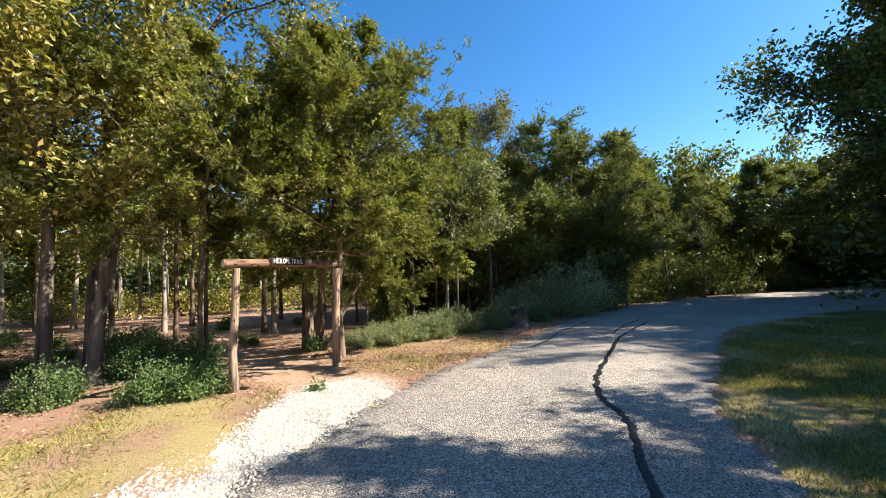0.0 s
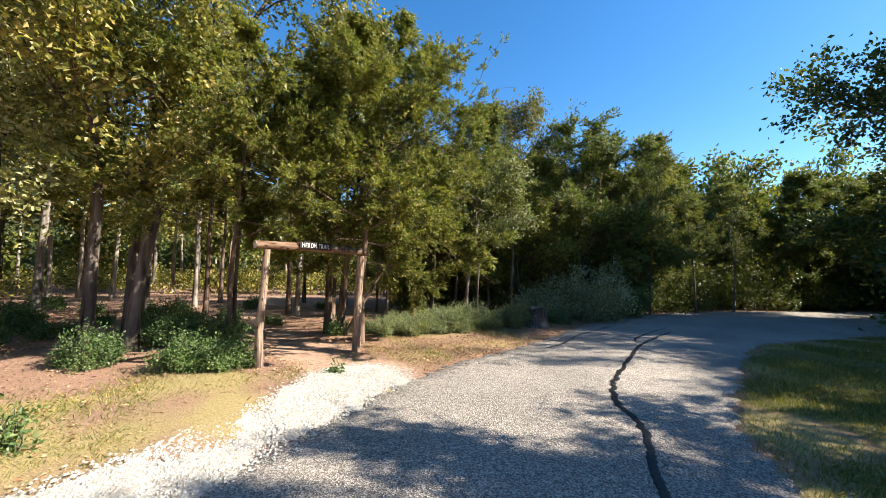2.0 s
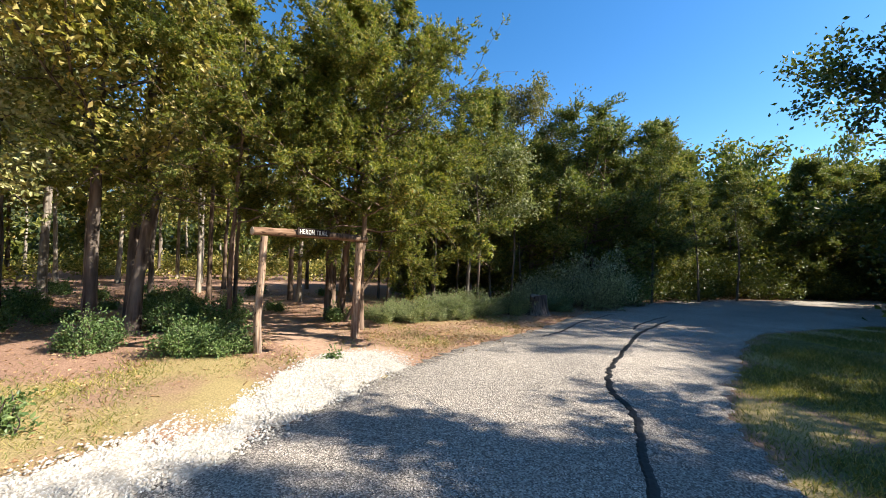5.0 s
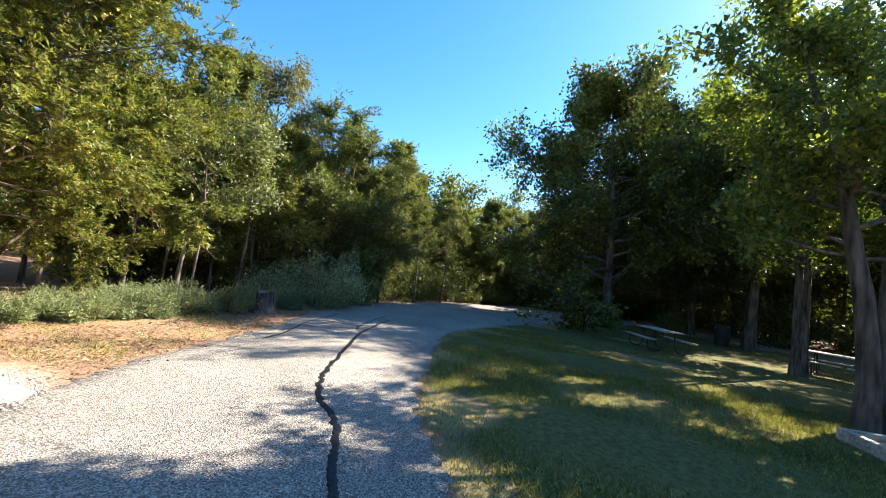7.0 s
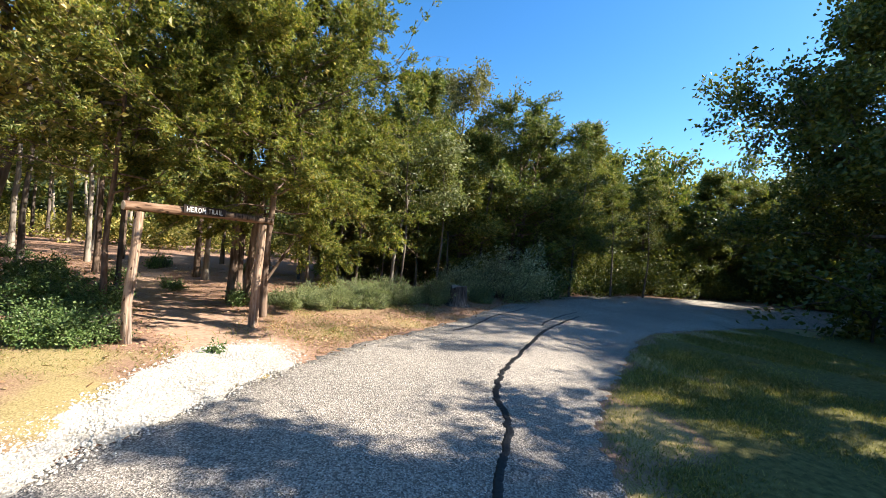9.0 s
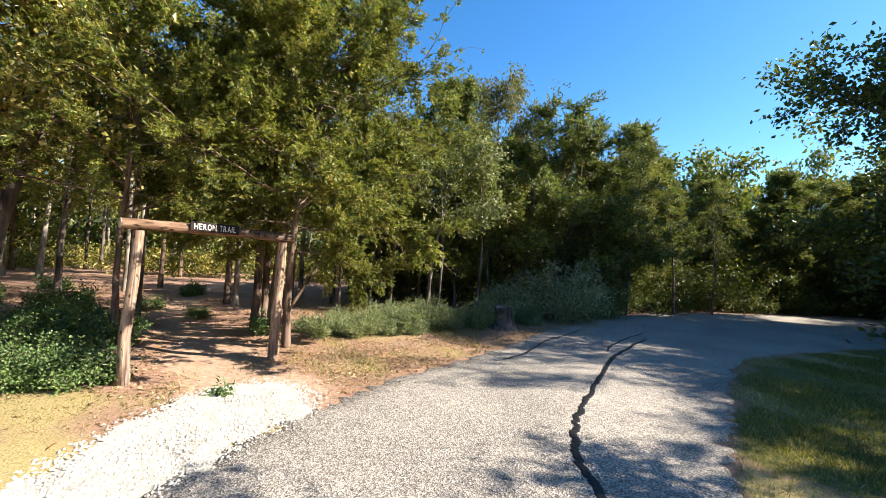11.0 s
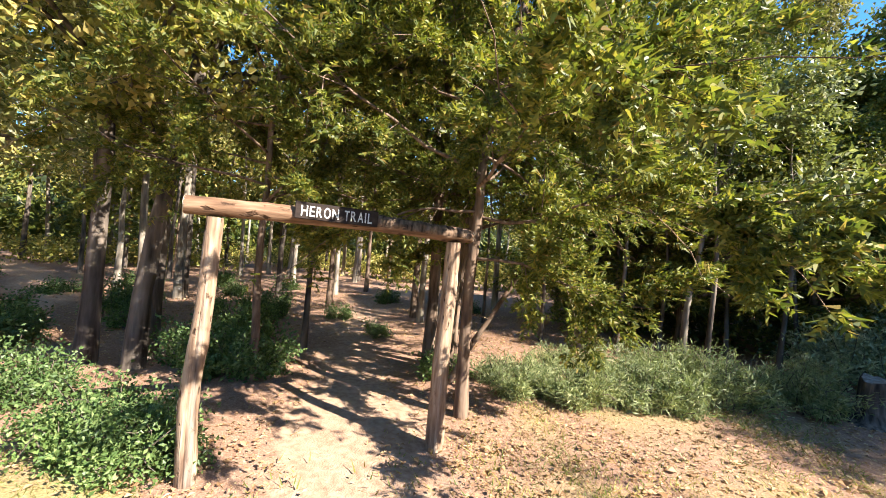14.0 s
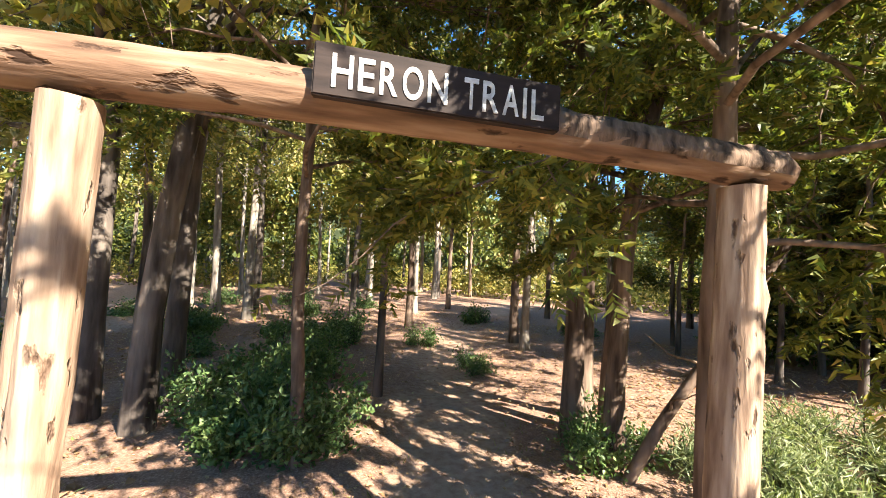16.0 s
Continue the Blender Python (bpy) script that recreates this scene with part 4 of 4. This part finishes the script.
thicket("far_roadside_undergrowth", 7, "dark undergrowth behind the picnic ground", GREEN_LEAF,
        [(rng.uniform(29, 38), -14 + i * 0.42, rng.uniform(0.8, 3.2)) for i in range(90)] + [(20 + i * 0.35, 22.8 + rng.uniform(-1, 2) - i * 0.08, rng.uniform(0.8, 3.0)) for i in range(40)], 1.1, 36000, 0.2, 0.12)

ring = []
for i in range(420):
    q = i / 420 * 6.2832
    d = rng.uniform(44, 56)
    ring.append((d * math.cos(q), 6 + d * math.sin(q), rng.uniform(3.5, 8.5)))
thicket("far_wood", 12, "distant dark green wood closing the view", GREEN_LEAF, ring, 2.4, 60000, 0.75, 0.42)
# plain cylinder behind the far wood; its dark colour stands for the wood's shade
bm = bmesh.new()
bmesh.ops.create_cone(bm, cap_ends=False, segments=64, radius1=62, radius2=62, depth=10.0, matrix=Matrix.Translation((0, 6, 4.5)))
tagged(part("backdrop", bm, plain("far_wood_shade", (0.012, 0.02, 0.008), (0.05, 0.06, 0.025), 0.6, 1.0, 0.1)), "plain cylinder coloured like the shade deep in the far wood", "backdrop", kind="structure")

shrub("yaupon_bush", 61, (-3.98, 5.3), "bright green leafy bush growing beside the gate post", SHRUB_LEAF, 0.6, 0.45, 6000, 0.042, 0.026)
shrub("yaupon_bush", 62, (-4.55, 5.2), "bright green leafy bush beside the oak", SHRUB_LEAF, 0.7, 0.45, 8000, 0.042, 0.026)
shrub("yaupon_bush", 63, (-6.4, 6.9), "green leafy bush at the foot of the oak", SHRUB_LEAF, 0.8, 0.75, 6000, 0.055, 0.032)
shrub("yaupon_bush", 64, (-5.6, 7.0), "shaded dark green bush beside the trail", SHRUB_LEAF, 0.8, 0.9, 6000, 0.06, 0.035)
shrub("yaupon_bush", 65, (-7.6, 7.9), "shaded dark green bush under the trees", SHRUB_LEAF, 0.9, 0.9, 6000, 0.06, 0.035)
shrub("yaupon_bush", 66, (-9.4, 5.3), "dark green bush in the leaf litter", SHRUB_LEAF, 0.8, 0.8, 5000, 0.06, 0.035)
shrub("yaupon_bush", 67, (-11.3, 7.2), "dark green bush among slim trunks", SHRUB_LEAF, 0.9, 1.0, 5000, 0.06, 0.035)
shrub("yaupon_bush", 68, (-9.2, 9.6), "green bush beside the trail in the wood", SHRUB_LEAF, 0.8, 0.9, 5000, 0.06, 0.035)
shrub("yaupon_bush", 69, (-3.6, 9.0), "small dark bush at the foot of the cedar trunks", SHRUB_LEAF, 0.5, 0.5, 2500, 0.05, 0.03)
floor_bush = shrub("low_bush", 72, (-8.3, 3.6), "low scrubby green growth on the forest floor", SHRUB_LEAF, 0.45, 0.45, 1800, 0.05, 0.03, 18, group="forest floor bushes")
for k, (x, y, s) in enumerate(((-9.6, 7.0, 1.2), (-10.6, 9.0, 1.0), (-12.0, 5.6, 1.3), (-13.5, 11.0, 1.2), (-8.2, 10.9, 0.9), (-15.0, 7.0, 1.4), (-11.5, 3.0, 1.1), (-17.0, 9.6, 1.5), (-14.2, 13.4, 1.3),
                               (-9.8, 14.6, 1.2), (-18.0, 13.0, 1.6), (-20.0, 6.0, 1.6), (-6.3, 10.3, 0.8), (-7.4, 3.6, 0.8), (-10.2, 4.9, 1.0), (-6.9, 15.4, 1.2), (-12.4, 8.0, 1.0), (-16.0, 11.6, 1.3))):
    again(floor_bush, x, y, k * 83.0, s, s * (0.8 + 0.1 * (k % 5)))
shrub("seedling", 70, (-3.9, 2.25), "small green seedling in the dry grass", SHRUB_LEAF, 0.45, 0.25, 500, 0.06, 0.03, 7, "seedling")
shrub("seedling", 71, (-2.1, 5.25), "tiny green weed on the white gravel", SHRUB_LEAF, 0.12, 0.14, 160, 0.06, 0.03, 6, "weed")
for i, (x, y, h, s) in enumerate(((0.7, 11.9, 0.5, 0.4), (2.5, 12.9, 0.6, 0.5), (-2.6, 9.3, 0.55, 0.7), (-1.7, 9.6, 0.6, 0.75), (-0.9, 10.1, 0.7, 0.7), (-0.1, 11.2, 0.85, 0.7), (0.8, 11.7, 0.8, 0.7), (-2.0, 10.6, 0.7, 0.8), (-1.0, 11.4, 0.8, 0.8))):
    shrub("weed_clump", 80 + i, (x, y), "tall grey-green roadside weeds with dry stalks", WEED_LEAF, h, s * 1.1, 7500, 0.09, 0.014, 40, "weeds", "roadside weeds", 0.45, 0.05)
shrub("grey_shrub", 90, (3.7, 14.4), "rounded silvery grey-green shrub behind the stump", GREY_LEAF, 2.5, 1.6, 13000, 0.1, 0.042, 50, jitter=0.1)
shrub("grey_shrub", 91, (1.9, 14.2), "low silvery grey-green shrub at the wood's edge", GREY_LEAF, 1.6, 1.1, 6500, 0.1, 0.042, 36, jitter=0.1)
shrub("grey_shrub", 92, (5.2, 15.6), "dark green shrub beside the bend", SHRUB_LEAF, 1.5, 1.1, 7000, 0.07, 0.03, 36, jitter=0.1)
shrub("oak_sprouts", 93, (18.5, 13.5), "leafy sprouts at the foot of the tall oak", SHRUB_LEAF, 1.1, 0.9, 3000, 0.1, 0.06, 20)
shrub("oak_sprouts", 94, (23.6, 13.2), "leafy sprouts at the foot of an oak", SHRUB_LEAF, 1.6, 0.9, 3000, 0.1, 0.06, 20)
shrub("oak_sprouts", 95, (11.3, 1.6), "leafy sprouts beside the leaning oak", GREEN_LEAF, 1.9, 0.6, 4000, 0.08, 0.05, 18)


# ---- stump ----
def make_stump():
    rg = np.random.default_rng(4)
    ob = empty("tree_stump", pose(1.66, 11.75, 0), "old weathered grey tree stump at the road's edge", "stump")
    z = np.array([-0.08, 0.0, 0.06, 0.2, 0.4, 0.56, 0.6])
    r = np.array([0.48, 0.42, 0.33, 0.275, 0.255, 0.245, 0.23])
    V, F = tubes([(np.stack([0 * z, 0 * z, z], 1), r, 28)])
    w = np.arange(28) * 2 * np.pi / 28
    lobes = 1 + 0.08 * np.sin(3 * w + 1) + 0.05 * np.sin(7 * w + 2) + rg.normal(0, 0.05, 28)
    V = V.reshape(7, 28, 3)
    V[..., :2] *= (1 + (lobes - 1) * 1.0)[None, :, None]
    V[-2:, :, 2] += 0.035 * np.sin(2 * w)[None] + rg.normal(0, 0.012, 28)[None]
    mesh_part("trunk", V.reshape(-1, 3), F, bark_material("stump_bark", (0.035, 0.028, 0.023), (0.19, 0.155, 0.13), 16.0), ob, "grey furrowed bark", True)
    bm = bmesh.new()
    vs = [bm.verts.new(Vector(p) - Vector((0, 0, 0.004))) for p in V[-1]]
    c = bm.verts.new((0, 0, 0.585))
    for a, b in zip(vs, vs[1:] + vs[:1]):
        bm.faces.new((a, b, c))
    part("cut_top", bm, STUMP_TOP, ob, "greyed sawn top")


make_stump()


# ---- picnic ground ----
def board(bm, x0, x1, y0, y1, z0, z1):
    m = Matrix.Translation(((x0 + x1) / 2, (y0 + y1) / 2, (z0 + z1) / 2)) @ Matrix.Diagonal((x1 - x0, y1 - y0, z1 - z0, 1))
    v = bmesh.ops.create_cube(bm, size=1, matrix=m)["verts"]
    bmesh.ops.bevel(bm, geom=list({e for q in v for e in q.link_edges}), offset=0.006, segments=1, affect="EDGES")


def make_table(x, y, turn):
    t = empty("picnic_table", pose(x, y, 0, 0, 0, turn), "weathered plank picnic table with attached benches on bent steel pipe legs", "picnic table", "picnic tables")
    for i in range(5):
        bm = bmesh.new()
        board(bm, -0.92, 0.92, -0.37 + i * 0.15, -0.23 + i * 0.15, 0.72, 0.76)
        part("plank", bm, BOARD, t)
    for s in (-1, 1):
        for i in range(2):
            bm = bmesh.new()
            y0 = s * 0.72 - 0.13 + i * 0.135
            board(bm, -0.92, 0.92, y0, y0 + 0.125, 0.42, 0.46)
            part("bench_plank", bm, BOARD, t)
    for sx_ in (-0.62, 0.62):
        for s in (-1, 1):
            pts = [(sx_, s * 0.2, 0.71), (sx_, s * 0.22, 0.3), (sx_, s * 0.28, 0.08), (sx_, s * 0.42, 0.02), (sx_, s * 0.58, 0.02), (sx_, s * 0.7, 0.09), (sx_, s * 0.74, 0.25), (sx_, s * 0.74, 0.41)]
            mesh_part("leg", *tubes([(dense3(pts, 24), np.full(24, 0.024), 8)]), DARK_METAL, t, smooth=True)
        mesh_part("crossbar", *tubes([(dense3([(sx_, -0.74, 0.40), (sx_, 0.74, 0.40)], 4), np.full(4, 0.02), 8)]), DARK_METAL, t, smooth=True)
    return t


make_table(14.6, 8.2, 62)
make_table(18.3, 4.4, 100)


def make_grill():
    g = empty("park_grill", pose(14.6, 11.6, 0, 0, 0, 20), "dark steel charcoal grill box on a short post", "grill")
    mesh_part("post", *tubes([(dense3([(0, 0, -0.1), (0, 0, 0.75)], 4), np.full(4, 0.035), 10)]), DARK_METAL, g, smooth=True)
    for a, b in (((-0.25, -0.2, 0.74), (0.25, 0.2, 0.77)), ((-0.25, -0.2, 0.77), (-0.23, 0.2, 0.98)), ((0.23, -0.2, 0.77), (0.25, 0.2, 0.98)), ((-0.23, 0.18, 0.77), (0.23, 0.2, 0.98))):
        bm = bmesh.new()
        board(bm, a[0], b[0], a[1], b[1], a[2], b[2])
        part("panel", bm, DARK_METAL, g)
    for i in range(8):
        y = -0.17 + i * 0.045
        mesh_part("grate_bar", *tubes([(dense3([(-0.24, y, 0.94), (0.24, y, 0.94)], 3), np.full(3, 0.008), 6)]), DARK_METAL, g)


make_grill()


def make_pit():
    p = empty("fire_pit_frame", pose(9.45, 0.92, 0, 0, 0, -38), "low square frame of bleached boards filled with brown leaves", "fire pit")
    for x0, x1, y0, y1 in ((-0.75, 0.75, -0.75, -0.63), (-0.75, 0.75, 0.63, 0.75), (-0.75, -0.63, -0.626, 0.626), (0.63, 0.75, -0.626, 0.626)):
        bm = bmesh.new()
        board(bm, x0, x1, y0, y1, -0.05, 0.17)
        part("board", bm, BOARD, p)
    rg = np.random.default_rng(6)
    k = 15
    g = np.linspace(-0.63, 0.63, k)
    X, Y = np.meshgrid(g, g)
    V = np.stack([X, Y, 0.09 + rg.normal(0, 0.01, X.shape)], -1).reshape(-1, 3)
    i, j = np.meshgrid(np.arange(k - 1), np.arange(k - 1), indexing="ij")
    F = np.stack([i * k + j, i * k + j + 1, (i + 1) * k + j + 1, (i + 1) * k + j], -1).reshape(-1, 4)
    mesh_part("fill", V, F, plain("leafy_fill", (0.16, 0.075, 0.03), (0.42, 0.24, 0.11), 25.0, 0.95, 0.02), p, "brown leaf litter fill")


make_pit()


def make_bin():
    b = empty("trash_bin", pose(21.7, 9.5, 0), "dark drum trash bin standing by an oak", "trash bin")
    z = np.array([-0.02, 0.0, 0.3, 0.32, 0.6, 0.62, 0.9])
    mesh_part("drum", *tubes([(np.stack([0 * z, 0 * z, z], 1), np.array([0.29, 0.3, 0.3, 0.31, 0.3, 0.31, 0.3]), 24)]), DARK_METAL, b, smooth=True)
    z = np.array([0.9, 0.94, 1.0, 1.02])
    mesh_part("lid", *tubes([(np.stack([0 * z, 0 * z, z], 1), np.array([0.32, 0.32, 0.2, 0.01]), 24)]), DARK_METAL, b, smooth=True)


make_bin()


# ---- grass and litter ----
def blades(name, label, mat, xy, height, width, seed, lean=0.45):
    rg = np.random.default_rng(seed)
    n = len(xy)
    h = height * rg.uniform(0.5, 1.4, (n, 1))
    a = rg.uniform(0, 6.28, n)
    side = np.stack([np.cos(a), np.sin(a), 0 * a], 1) * width
    c = np.column_stack([xy, np.full(n, -0.03)])
    bend = np.column_stack([rg.normal(0, lean, (n, 2)), np.ones(n)])
    V = np.stack([c - side, c + side, c + bend * h], 1).reshape(-1, 3)
    return tagged(mesh_part(name, V, np.arange(3 * n).reshape(-1, 3), mat), label, "grass", kind="stuff")


def scatter(n, x0, x1, y0, y1, seed, weight):
    rg = np.random.default_rng(seed)
    xy = np.stack([rg.uniform(x0, x1, n), rg.uniform(y0, y1, n)], 1)
    return xy[rg.uniform(0, 1, n) < weight(xy)]


blades("lawn_grass", "mown green lawn with yellowed patches", LAWN_BLADE,
       np.concatenate([scatter(300000, 1.5, 11, -2, 12, 1, lambda q: masks(q)[0]), scatter(70000, 8, 26, -8, 14, 2, lambda q: masks(q)[0] * (0.45 + 0.55 * (wave(q[:, 0], q[:, 1], 2.1, 5.0) > -0.3)))]), 0.055, 0.0075, 11, 0.6)
blades("edge_grass", "yellowed grass along the road's edge", DRY_BLADE, scatter(140000, 1.8, 8.5, -2, 10, 6, lambda q: masks(q)[1] * (signed_side(q, EDGE_R) > 0.0)), 0.06, 0.007, 13, 0.7)
blades("dry_grass", "short dry yellow grass on the verge", DRY_BLADE,
       scatter(170000, -9, 1, -3, 11, 3, lambda q: masks(q)[1] * ~inside(q, GRAVEL)), 0.055, 0.007, 12, 0.9)


def litter(name, label, xy, seed):
    rg = np.random.default_rng(seed)
    P = np.column_stack([xy, np.full(len(xy), 0.006)])
    D = np.column_stack([rg.normal(0, 1, (len(xy), 2)), np.zeros(len(xy))])
    P[:, 2] += 0.01 * rg.uniform(0, 1, len(xy)) ** 3
    V, F = leaves(rg, P, unit(D), len(xy), 0.032, 0.021, 0.006, 1.0, 0.16, 3.0, 0.0)
    grow_by = rg.lognormal(0, 0.35, len(xy))[:, None, None]
    Q = V.reshape(-1, 4, 3)
    V = (Q[:, :1] + (Q - Q[:, :1]) * grow_by).reshape(-1, 3)
    V[:, 2] = np.maximum(V[:, 2], 0.004)
    tagged(mesh_part(name, V, F, LITTER), label, "fallen leaves", kind="stuff")


litter("leaf_litter", "fallen brown oak leaves on the soil",
       np.concatenate([scatter(38000, -4.5, 3.5, 5, 13, 14, lambda q: (signed_side(q, EDGE_L) < -0.05) * (1 - masks(q)[2]) * np.clip(0.45 + 0.25 * wave(q[:, 0], q[:, 1], 2.7, 1.3), 0.05, 1) * ~inside(q, GRAVEL)), scatter(110000, -16, 3, 1, 16, 4, lambda q: (signed_side(q, EDGE_L) < -0.05) * (1 - masks(q)[2]) * np.where(q[:, 1] < 5.3, 0.3, 0.8) * ~inside(q, GRAVEL)),
                       scatter(5000, -1.2, 3.5, 5.5, 13, 5, lambda q: np.abs(signed_side(q, EDGE_L)) < 0.35)]), 9)
